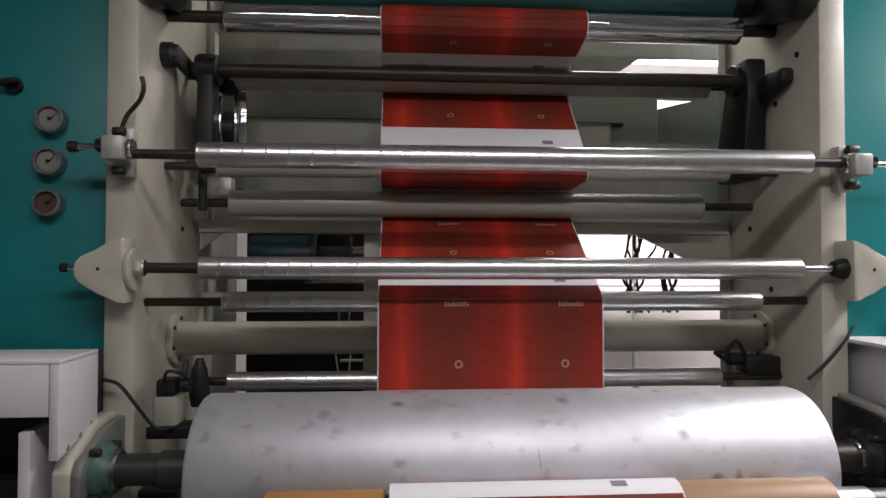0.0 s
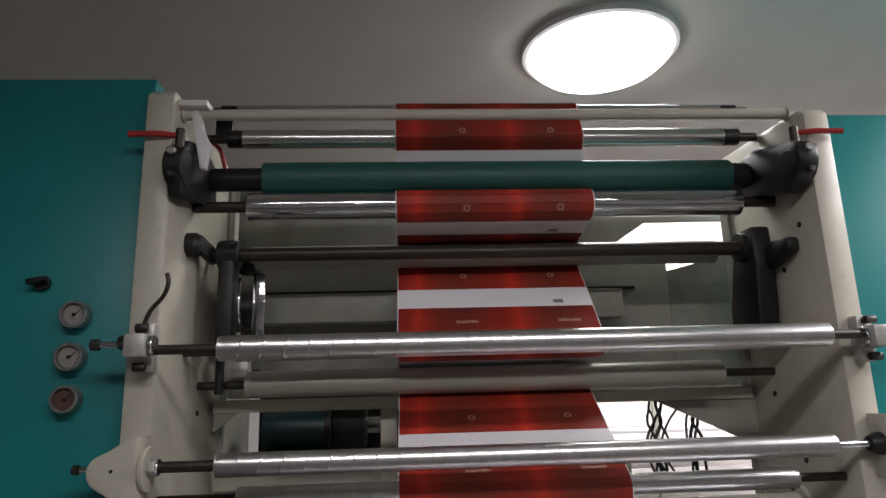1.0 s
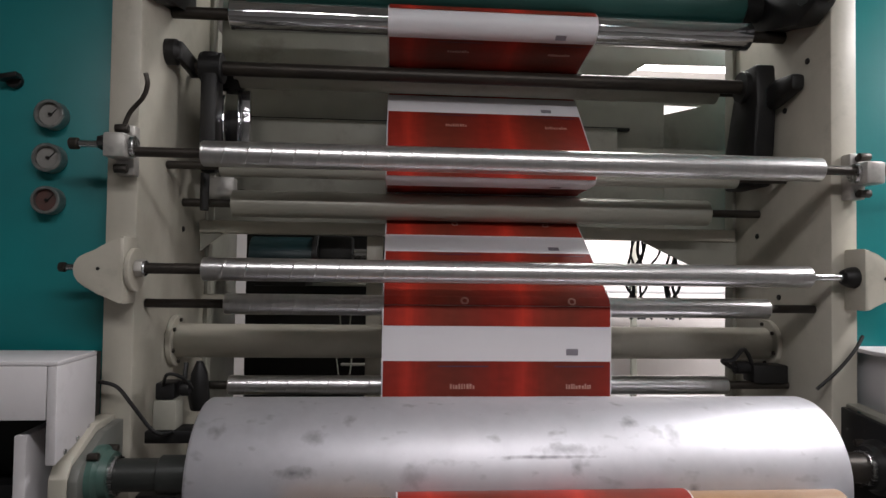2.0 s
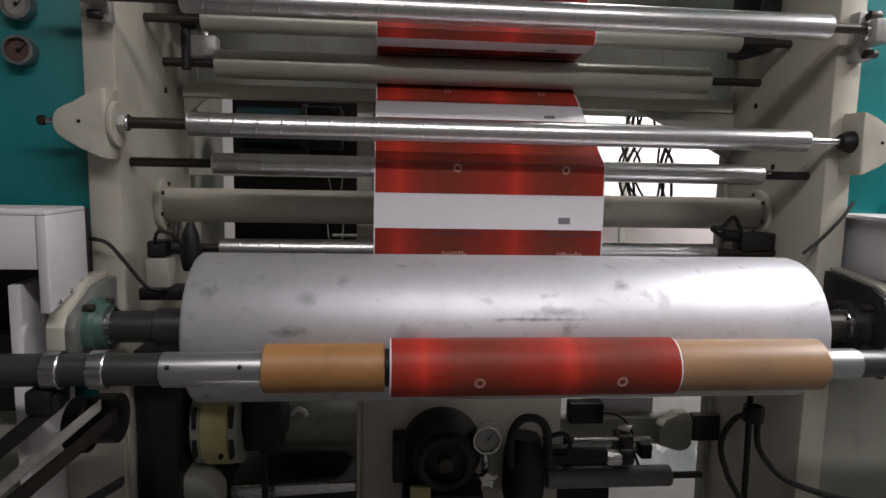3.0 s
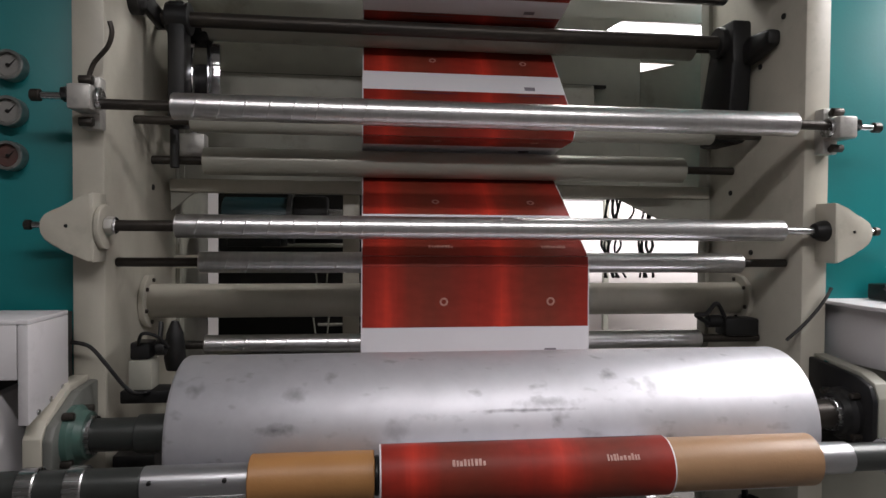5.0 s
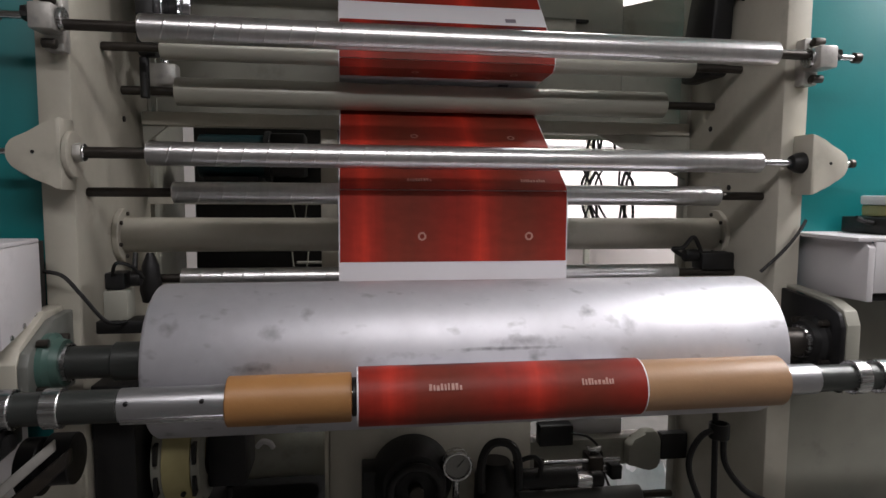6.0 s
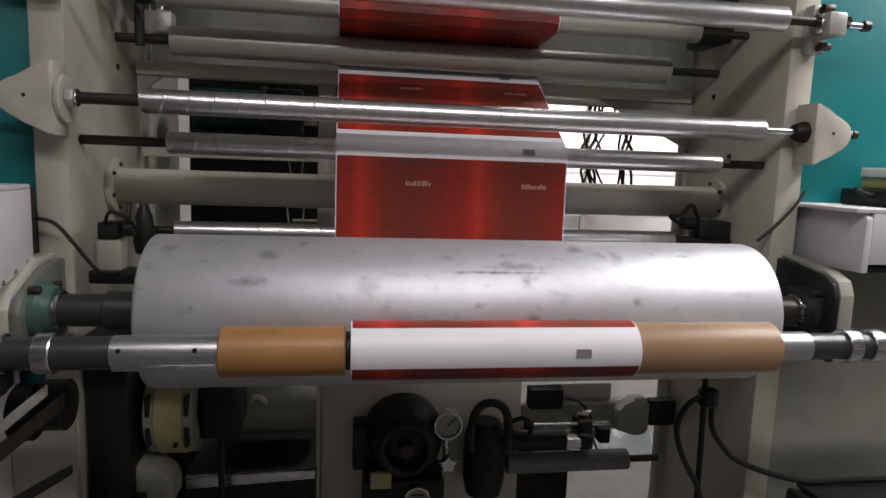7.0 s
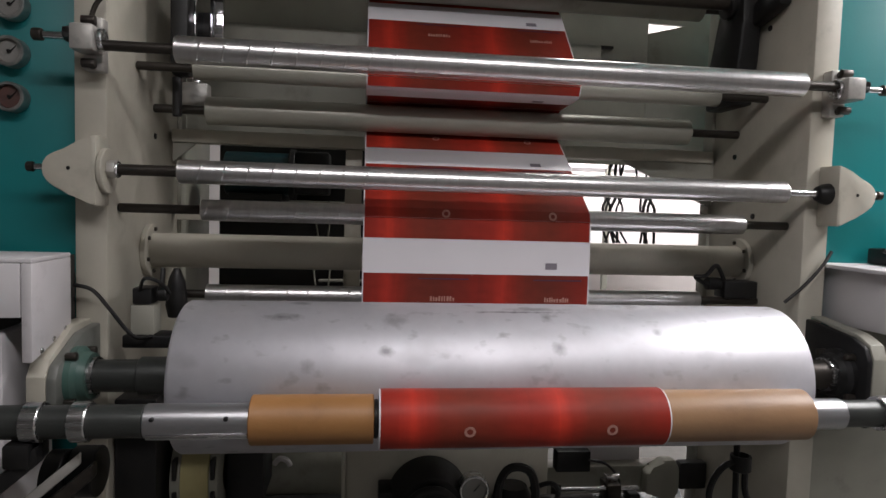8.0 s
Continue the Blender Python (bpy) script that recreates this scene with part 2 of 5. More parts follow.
def print_ink():
    """Red print in two lanes across the web; the UV map runs across the width and along one repeat."""
    m = bpy.data.materials.new("red_print")
    m.use_nodes = True
    t = m.node_tree
    shader = t.nodes["Principled BSDF"]
    shader.inputs["Roughness"].default_value = 0.5
    shader.inputs["Specular IOR Level"].default_value = 0.25

    def node(kind, op=None, **values):
        n = t.nodes.new(kind)
        if op:
            n.operation = op
        for key, value in values.items():
            n.inputs[int(key[1:])].default_value = value
        return n

    uv = node("ShaderNodeUVMap")
    uv.uv_map = "print"
    cut = node("ShaderNodeSeparateXYZ")
    t.links.new(uv.outputs["UV"], cut.inputs[0])
    lanes = node("ShaderNodeMath", "MULTIPLY", _1=2.0)
    t.links.new(cut.outputs["X"], lanes.inputs[0])
    lane = node("ShaderNodeMath", "FRACT")
    t.links.new(lanes.outputs[0], lane.inputs[0])
    streaks = node("ShaderNodeMapping")
    streaks.inputs["Scale"].default_value = (26, 1.2, 1)
    t.links.new(uv.outputs["UV"], streaks.inputs["Vector"])
    noise_1 = node("ShaderNodeTexNoise")
    noise_1.inputs["Scale"].default_value, noise_1.inputs["Detail"].default_value = 1.0, 4.0
    t.links.new(streaks.outputs["Vector"], noise_1.inputs["Vector"])
    shift = node("ShaderNodeMath", "MULTIPLY_ADD", _1=0.16, _2=-0.08)
    t.links.new(noise_1.outputs["Fac"], shift.inputs[0])
    moved = node("ShaderNodeMath", "ADD")
    t.links.new(lane.outputs[0], moved.inputs[0])
    t.links.new(shift.outputs[0], moved.inputs[1])
    ramp = node("ShaderNodeValToRGB")
    stops = ((0.0, (0.22, 0.020, 0.012)), (0.12, (0.28, 0.022, 0.013)), (0.21, (0.44, 0.033, 0.018)), (0.31, (0.26, 0.023, 0.013)), (0.42, (0.180, 0.025, 0.014)),
             (0.62, (0.145, 0.025, 0.014)), (0.80, (0.180, 0.022, 0.013)), (1.0, (0.24, 0.020, 0.012)))
    band = ramp.color_ramp
    while len(band.elements) < len(stops):
        band.elements.new(0.5)
    for e, (place, colour) in zip(band.elements, stops):
        e.position, e.color = place, (*colour, 1)
    t.links.new(moved.outputs[0], ramp.inputs["Fac"])
    blotch = node("ShaderNodeTexNoise")
    blotch.inputs["Scale"].default_value, blotch.inputs["Detail"].default_value = 14.0, 5.0
    t.links.new(uv.outputs["UV"], blotch.inputs["Vector"])
    tone = node("ShaderNodeMapRange")
    tone.inputs["To Min"].default_value, tone.inputs["To Max"].default_value = 0.80, 1.22
    t.links.new(blotch.outputs["Fac"], tone.inputs["Value"])
    # the panel grows lighter towards the end of the repeat that carries the round marks
    along = node("ShaderNodeMapRange")
    along.inputs["To Min"].default_value, along.inputs["To Max"].default_value = 1.35, 0.85
    t.links.new(cut.outputs["Y"], along.inputs["Value"])
    gain = node("ShaderNodeMath", "MULTIPLY")
    t.links.new(tone.outputs["Result"], gain.inputs[0])
    t.links.new(along.outputs["Result"], gain.inputs[1])
    out = node("ShaderNodeVectorMath", "SCALE")
    t.links.new(ramp.outputs["Color"], out.inputs[0])
    t.links.new(gain.outputs[0], out.inputs["Scale"])
    t.links.new(out.outputs["Vector"], shader.inputs["Base Color"])
    return m


DRUM_METAL, ROLLER, PRINT = drum_metal(), roller_metal(), print_ink()
PLAIN_ROLLER = material("plain_turned_aluminium", (0.70, 0.69, 0.69), 0.24, 1.0, second=(0.56, 0.55, 0.55), grain=16, stain=5, amount=0.6, bump=0.01, rough_var=0.05, stretch=(6, 1, 1))

# ---- building helpers ----
ORIGIN = {}


def thing(name, at, label, category, group=""):
    ob = tagged(new(name), label, category, group)
    ob.location = at
    ob.empty_display_size = 0.05
    ORIGIN[ob.name] = Vector(at)
    return ob


def finish(name, bm, mat, sharp=35):
    bmesh.ops.recalc_face_normals(bm, faces=bm.faces)
    me = bpy.data.meshes.new(name)
    bm.to_mesh(me)
    bm.free()
    me.materials.append(mat)
    me.polygons.foreach_set("use_smooth", [True] * len(me.polygons))
    me.set_sharp_from_angle(angle=radians(sharp))
    return me


def part(name, bm, mat, parent, label=""):
    """Links a bmesh, built in world places, as one mesh under a thing or a part."""
    origin = ORIGIN[parent.name]
    bmesh.ops.translate(bm, vec=-origin, verts=bm.verts)
    ob = new(name, finish(name, bm, mat))
    ob.parent = parent
    ORIGIN[ob.name] = origin
    if label:
        tagged(ob, label)
    return ob


def alone(name, bm, mat, label, category, group="", kind=""):
    centre = sum((v.co for v in bm.verts), Vector()) / len(bm.verts)
    base = Vector((centre.x, centre.y, min(v.co.z for v in bm.verts)))
    bmesh.ops.translate(bm, vec=-base, verts=bm.verts)
    ob = tagged(new(name, finish(name, bm, mat)), label, category, group, kind)
    ob.location = base
    ORIGIN[ob.name] = base
    return ob


def box(x0, x1, y0, y1, z0, z1, bevel=0.003, bm=None):
    bm = bm or bmesh.new()
    made = bmesh.ops.create_cube(bm, size=1.0, matrix=Matrix.Translation(((x0 + x1) / 2, (y0 + y1) / 2, (z0 + z1) / 2)) @ Matrix.Diagonal((x1 - x0, y1 - y0, z1 - z0, 1)))
    if bevel:
        edges = list({e for v in made["verts"] for e in v.link_edges})
        bmesh.ops.bevel(bm, geom=edges, offset=bevel, segments=2, affect="EDGES", profile=0.5)
    return bm


AXES = {"x": Matrix(((0, 0, 1), (1, 0, 0), (0, 1, 0))), "y": Matrix(((0, 1, 0), (0, 0, 1), (1, 0, 0))), "z": Matrix.Identity(3)}


def lathe(profile, at, axis="x", steps=40, bm=None):
    """Turns a profile of (distance along the axis, radius) about an axis through at."""
    bm = bm or bmesh.new()
    turn, at = AXES[axis], Vector(at)
    rings = []
    for d, r in profile:
        if r <= 1e-6:
            rings.append([bm.verts.new(at + turn @ Vector((0, 0, d)))])
        else:
            rings.append([bm.verts.new(at + turn @ Vector((r * math.cos(2 * math.pi * k / steps), r * math.sin(2 * math.pi * k / steps), d))) for k in range(steps)])
    for a, b in zip(rings, rings[1:]):
        for k in range(steps):
            n = (k + 1) % steps
            if len(a) == 1 and len(b) > 1:
                bm.faces.new((a[0], b[k], b[n]))
            elif len(b) == 1 and len(a) > 1:
                bm.faces.new((a[k], a[n], b[0]))
            elif len(a) > 1:
                bm.faces.new((a[k], a[n], b[n], b[k]))
    return bm


def rod(x0, x1, r, y, z, axis="x", edge=0.002, steps=40, bm=None):
    """A closed bar with eased ends from x0 to x1 along the axis; y and z are the other two places in order."""
    at = {"x": (0, y, z), "y": (y, 0, z), "z": (y, z, 0)}[axis]
    return lathe([(x0, 0), (x0, r - edge), (x0 + edge, r), (x1 - edge, r), (x1, r - edge), (x1, 0)], at, axis, steps, bm)


def ring(x0, x1, r_out, r_in, y, z, axis="x", steps=40, bm=None):
    at = {"x": (0, y, z), "y": (y, 0, z), "z": (y, z, 0)}[axis]
    e = min(0.002, (r_out - r_in) / 3)
    return lathe([(x0, r_in), (x0, r_out - e), (x0 + e, r_out), (x1 - e, r_out), (x1, r_out - e), (x1, r_in), (x0, r_in)], at, axis, steps, bm)


def slab(outline, lo, hi, axis="x", bevel=0.003, bm=None):
    """A flat outline (its two other coordinates, in order) drawn out along an axis from lo to hi."""
    bm = bm or bmesh.new()
    place = {"x": lambda a, b, d: (d, a, b), "y": lambda a, b, d: (a, d, b), "z": lambda a, b, d: (a, b, d)}[axis]
    low, high = [bm.verts.new(place(a, b, lo)) for a, b in outline], [bm.verts.new(place(a, b, hi)) for a, b in outline]
    faces = [bm.faces.new(low), bm.faces.new(high[::-1])]
    for k in range(len(low)):
        n = (k + 1) % len(low)
        faces.append(bm.faces.new((low[k], high[k], high[n], low[n])))
    if bevel:
        bmesh.ops.bevel(bm, geom=list({e for f in faces for e in f.edges}), offset=bevel, segments=2, affect="EDGES", profile=0.5)
    return bm


def cord(points, r, steps=8, fine=8, bm=None):
    """A round cord through the given points."""
    bm = bm or bmesh.new()
    pts = [Vector(p) for p in points]
    line = []
    for k in range(len(pts) - 1):
        p0, p1, p2, p3 = pts[max(k - 1, 0)], pts[k], pts[k + 1], pts[min(k + 2, len(pts) - 1)]
        for j in range(fine):
            u = j / fine
            line.append(0.5 * (2 * p1 + (p2 - p0) * u + (2 * p0 - 5 * p1 + 4 * p2 - p3) * u * u + (3 * p1 - p0 - 3 * p2 + p3) * u ** 3))
    line.append(pts[-1])
    rings, side = [], None
    for k, p in enumerate(line):
        ahead = (line[min(k + 1, len(line) - 1)] - line[max(k - 1, 0)]).normalized()
        side = (side - ahead * side.dot(ahead)).normalized() if side else ahead.orthogonal().normalized()
        up = ahead.cross(side)
        rings.append([bm.verts.new(p + r * (side * math.cos(2 * math.pi * j / steps) + up * math.sin(2 * math.pi * j / steps))) for j in range(steps)])
    for a, b in zip(rings, rings[1:]):
        for j in range(steps):
            bm.faces.new((a[j], a[(j + 1) % steps], b[(j + 1) % steps], b[j]))
    bm.faces.new(rings[0][::-1])
    bm.faces.new(rings[-1])
    return bm


def hexagon(x0, x1, r, y, z, axis="x", bm=None):
    return slab([(y + r * math.cos(math.pi / 3 * k + 0.3), z + r * math.sin(math.pi / 3 * k + 0.3)) for k in range(6)], x0, x1, axis, 0.0015, bm)


IN_L, IN_R, FRONT = -0.89, 0.81, 0.03

# ---- room ----
tagged(alone("floor", box(-4, 4, -5, 4.2, -0.1, 0, 0), FLOOR, "grey concrete workshop floor with stains", "floor"), kind="structure")
tagged(alone("ceiling", box(-4, 4, -5, 4.2, 3.2, 3.3, 0), CEILING, "plain grey painted workshop ceiling", "ceiling"), kind="structure")
tagged(alone("wall_north", box(-4, 4, 4.2, 4.3, 0, 3.2, 0), WALL, "pale plaster wall behind the machine", "wall"), kind="structure")
# unseen south and west walls, greyed to limit the bounced fill
tagged(alone("wall_south", box(-4, 4, -5.1, -5, 0, 3.2, 0), DIM_WALL, "unseen grey plaster wall facing the machine, toned for bounce light", "wall"), kind="structure")
tagged(alone("wall_west", box(-4.1, -4, -5, 4.2, 0, 3.2, 0), DIM_WALL, "unseen grey plaster side wall, toned for bounce light", "wall"), kind="structure")
tagged(alone("wall_east", box(4, 4.1, -5, 4.2, 0, 3.2, 0), WALL, "pale plaster side wall of the workshop", "wall"), kind="structure")


def round_lamp(at, r, label):
    lamp = thing("ceiling_lamp", at, label, "lamp")
    x, y, z = at
    part("housing", lathe([(z, 0), (z, r + 0.03), (z - 0.03, r + 0.03), (z - 0.035, r + 0.01), (z - 0.02, r)], (x, y, 0), "z", 48), WHITE_BOX, lamp, "white metal rim")
    part("diffuser", lathe([(z - 0.02, r), (z - 0.06, r * 0.98), (z - 0.095, r * 0.86), (z - 0.115, r * 0.6), (z - 0.122, 0)], (x, y, 0), "z", 48), LAMP_GLOW, lamp, "glowing white diffuser")
    return lamp


round_lamp((0.63, 1.13, 3.2), 0.33, "round glowing white lamp on the ceiling above the machine")


def tube_lamp(at, length, watts, along, back=0.001):
    x, y, z = at
    lamp = thing("tube_lamp", at, "long white fluorescent lamp hung from the ceiling", "lamp", "fluorescent lamps")
    hx, hy = (length / 2, 0.08) if along == "x" else (0.08, length / 2)
    part("housing", box(x - hx, x + hx, y - hy, y + hy, z - 0.05, z), WHITE_BOX, lamp)
    for k in (-0.8, 0.8):
        part("hanger", rod(z, 3.2, 0.006, x + (hx * k if along == "x" else 0), y + (hy * k if along == "y" else 0), "z", 0.001, 12), STEEL, lamp, "thin steel hanger")
    mid, other = (x, y) if along == "x" else (y, x)
    part("tube", rod(mid - length / 2 + 0.03, mid + length / 2 - 0.03, 0.018, other, z - 0.075, along), LAMP_GLOW, lamp, "glowing glass tube")
    area_lamp("tube_light", (x, y, z - 0.11), (x, y + back, 0.9), 2 * hx, 2 * hy, watts, (1.0, 0.955, 0.975))


tube_lamp((1.95, -0.25, 2.8), 1.5, 80, "y")
tube_lamp((-0.1, -1.6, 2.75), 2.0, 27, "x")
tube_lamp((1.9, 2.7, 2.95), 1.8, 115, "x", 1.8)
area_lamp("round_light", (0.63, 1.13, 3.07), (0.63, 1.131, 0), 0.6, 0.6, 18, (1.0, 0.97, 0.95))


# ---- the machine's frame ----
def side_frame(inner, outer, top_front, back, label):
    frame_ob = thing("side_frame", (outer, 0.3, 0), label, "machine frame", "side frames")
    lo, hi = min(inner, outer), max(inner, outer)
    outline = [(FRONT, 0.0), (back, 0.0), (back, 2.40), (FRONT + 0.02, top_front), (FRONT, top_front - 0.02)]
    part("plate", slab(outline, lo, hi, "x", 0.006), CREAM, frame_ob)
    face = inner + 0.012 if inner < 0 else inner - 0.012
    lo, hi = sorted((face, inner))
    part("edge_rib", slab([(back - 0.05, 0.02), (back, 0.02), (back, 2.36), (back - 0.05, 2.37)], lo - 0.001, hi + 0.001, "x", 0.003), GREYCREAM, frame_ob, "greyer rib along the back edge")
    return frame_ob


side_frame(IN_L, -0.96, 2.43, 0.62, "tall cream-painted machine side frame with greasy marks")
side_frame(IN_R, 0.88, 2.375, 0.53, "tall cream-painted machine side frame with greasy marks")

# black discs give the dark look of open bolt holes
for name_y, name_z, side in ((0.358, 1.591, IN_L), (0.22, 1.95, IN_R), (0.36, 1.60, IN_R), (0.12, 2.06, IN_R), (0.25, 1.42, IN_R)):
    hole = thing("bolt_hole_disc", (side, name_y, name_z), "small black disc standing in for a bolt hole", "plug", "frame plugs")
    lo, hi = sorted((side - 0.004, side + 0.004))
    part("cap", rod(lo, hi, 0.008, name_y, name_z, "x", 0.001, 16), BLACK, hole)

# gusset plate on top of the frame; its white paints the lamplit corner
gusset = thing("top_bracket", (IN_L + 0.02, 0.09, 2.25), "curved bracket on the frame's inner top, white for lamplight", "bracket")
part("foot", box(IN_L + 0.001, IN_L + 0.075, 0.06, 0.13, 2.395, 2.412, 0.002), WHITE_BOX, gusset)
part("plate", slab([(IN_L + 0.025, 2.395), (IN_L + 0.045, 2.395), (IN_L + 0.058, 2.36), (IN_L + 0.060, 2.33), (IN_L + 0.082, 2.295), (IN_L + 0.072, 2.225), (IN_L + 0.056, 2.225), (IN_L + 0.048, 2.28), (IN_L + 0.036, 2.33)], 0.085, 0.105, "y", 0.003), WHITE_BOX, gusset)


def cross_tube(name, y, z, r, label, mat=CREAM, flange=0.0):
    tube = thing(name, (0, y, z), label, "tie bar")
    part("tube", rod(IN_L + 0.001, IN_R - 0.001, r, y, z), mat, tube)
    if flange:
        for n, x in enumerate((IN_L + 0.001, IN_R - 0.016)):
            plate = part("flange", rod(x, x + 0.015, flange, y, z), mat, tube)
            for k in range(6):
                a = k * math.pi / 3 + 0.4
                bx = x + 0.015 if n == 0 else x
                part("bolt", hexagon(bx - 0.006, bx + 0.006, 0.006, y + flange * 0.8 * math.cos(a), z + flange * 0.8 * math.sin(a)), STEEL, plate, "dark hexagon bolt")
    for x in (IN_L + 0.0012, IN_R - 0.0072):
        part("end_collar", rod(x, x + 0.006, r + 0.006, y, z), mat, tube)
    return tube


cross_tube("spacer_tube", 0.30, 1.283, 0.046, "thick cream-painted spacer tube bolted between the frames", CREAM, 0.07)
cross_tube("tie_bar", 0.10, 2.385, 0.015, "slim cream tie bar between the frame tops")


# ---- the paper's guide rollers ----
def guide_roller(name, x0, x1, r, y, z, label, mat, shaft_r=0.011, shaft=(IN_L, IN_R), collars=False, body_name="roller_body", bright_end=False):
    roller = thing(name, ((x0 + x1) / 2, y, z), label, "roller", "guide rollers")
    part(body_name, lathe([(x0, shaft_r), (x0, r - 0.002), (x0 + 0.002, r), (x1 - 0.002, r), (x1, r - 0.002), (x1, shaft_r)], (0, y, z), "x", 64), mat, roller)
    part("shaft_end", rod(shaft[0] + 0.001, x0 + 0.01, shaft_r, y, z, steps=24), STEEL, roller, "dark steel shaft end")
    if bright_end:
        part("shaft_end", rod(x1 - 0.01, shaft[1] - 0.001, shaft_r * 0.7, y, z, steps=24), BRIGHT, roller, "bright steel shaft end")
    else:
        part("shaft_end", rod(x1 - 0.01, shaft[1] - 0.001, shaft_r, y, z, steps=24), STEEL, roller, "dark steel shaft end")
    if collars:
        part("collar", rod(x0 - 0.045, x0 - 0.001, r * 0.95, y, z), BLACK, roller)
        part("collar", rod(x1 + 0.001, x1 + 0.05, r * 0.95, y, z), BLACK, roller)
    return roller


upper = guide_roller("front_roller", -0.724, 0.735, 0.029, -0.035, 1.741, "long bare aluminium roller held before the frames", ROLLER, 0.0115, (-0.93, 0.88))
lower = guide_roller("front_roller", -0.725, 0.725, 0.0265, -0.008, 1.481, "long bare aluminium roller held before the frames", ROLLER, 0.0125, (-0.93, 0.88), bright_end=True)
guide_roller("guide_roller", -0.70, 0.680, 0.0255, 0.095, 1.396, "aluminium roller over which the printed paper turns down", ROLLER, 0.011)
guide_roller("guide_roller", -0.715, 0.63, 0.025, 0.21, 1.178, "aluminium roller low behind the paper", ROLLER, 0.011)
guide_roller("guide_roller", -0.75, 0.645, 0.038, 0.35, 1.666, "thick dull grey-painted roller behind which the paper runs", DULL_ROLLER, 0.012)
guide_roller("guide_roller", -0.75, 0.66, 0.028, 0.217, 1.752, "slim dull grey roller behind the front roller", DULL_ROLLER, 0.011)
guide_roller("guide_roller", -0.76, 0.69, 0.036, 0.39, 2.045, "dull grey roller below a dark bar", GREYCREAM, 0.012)
guide_roller("guide_roller", -0.77, 0.70, 0.028, 0.27, 2.385, "aluminium roller near the frame's top with black bearings", PLAIN_ROLLER, 0.014, collars=True)
guide_roller("guide_roller", -0.80, 0.72, 0.018, 0.30, 2.490, "slim aluminium roller on top of the machine", PLAIN_ROLLER, 0.010, collars=True)
chrome = guide_roller("chrome_roller", -0.735, 0.70, 0.040, 0.225, 2.160, "mirror-bright chrome roller below a green rubber roller", CHROME, 0.016)


def nose_bracket(x_front, x_far, z, sign):
    """A cream cast arm whose rounded nose points away from the machine."""
    br = thing("roller_bracket", (x_front, 0.0, z), "cream cast bracket with a rounded nose, carrying the roller's shaft", "bracket", "roller brackets")
    d = sign
    base, tip = x_front, x_far
    long = abs(tip - base)
    upper_edge = [(0.0, 0.072), (0.10, 0.066), (0.30, 0.052), (0.55, 0.041), (0.78, 0.031), (0.91, 0.022), (0.98, 0.010)]
    lower_edge = [(1.0, -0.004), (0.98, -0.018), (0.90, -0.032), (0.74, -0.045), (0.50, -0.058), (0.28, -0.068), (0.10, -0.078), (0.0, -0.082)]
    outline = [(base + d * u * long, z + h) for u, h in upper_edge + lower_edge]
    if d > 0:
        outline = outline[::-1]
    part("arm", slab(outline, -0.045, FRONT - 0.001, "y", 0.005), CREAM, br)
    lo, hi = sorted((base - d * 0.0005, base - d * 0.012))
    if d < 0:
        part("boss", rod(lo, hi, 0.050, 0.0, z - 0.004), CREAM, br, "round cream boss")
    else:
        part("clevis", lathe([(base - 0.034, 0.009), (base - 0.030, 0.018), (base - 0.015, 0.025), (base - 0.001, 0.027), (base - 0.001, 0.009)], (0, -0.008, z), "x", 24), BLACK, br, "black rounded clevis")
    mid = (base + tip) / 2
    part("set_screw", rod(-0.047, -0.043, 0.004, mid, z - 0.002, "y", 0.001, 16), BLACK, br)
    if d < 0:
        part("nut", hexagon(min(base - d * 0.0125, base - d * 0.030), max(base - d * 0.0125, base - d * 0.030), 0.021, -0.008, z), CAST, br, "dull hexagon nut")
        part("washer", rod(min(base - d * 0.0302, base - d * 0.035), max(base - d * 0.0302, base - d * 0.035), 0.019, -0.008, z), BRIGHT, br, "bright steel washer")
    lo, hi = sorted((tip, tip + d * 0.03))
    part("pin", rod(lo, hi, 0.007, -0.008, z, steps=20), BRIGHT, br, "bright threaded pin")
    lo, hi = sorted((tip + d * 0.03, tip + d * 0.045))
    part("pin_knob", rod(lo, hi, 0.011, -0.008, z, steps=20), STEEL, br)
    return br


nose_bracket(-0.885, -0.995, 1.481, -1)
nose_bracket(0.842, 0.945, 1.481, 1)


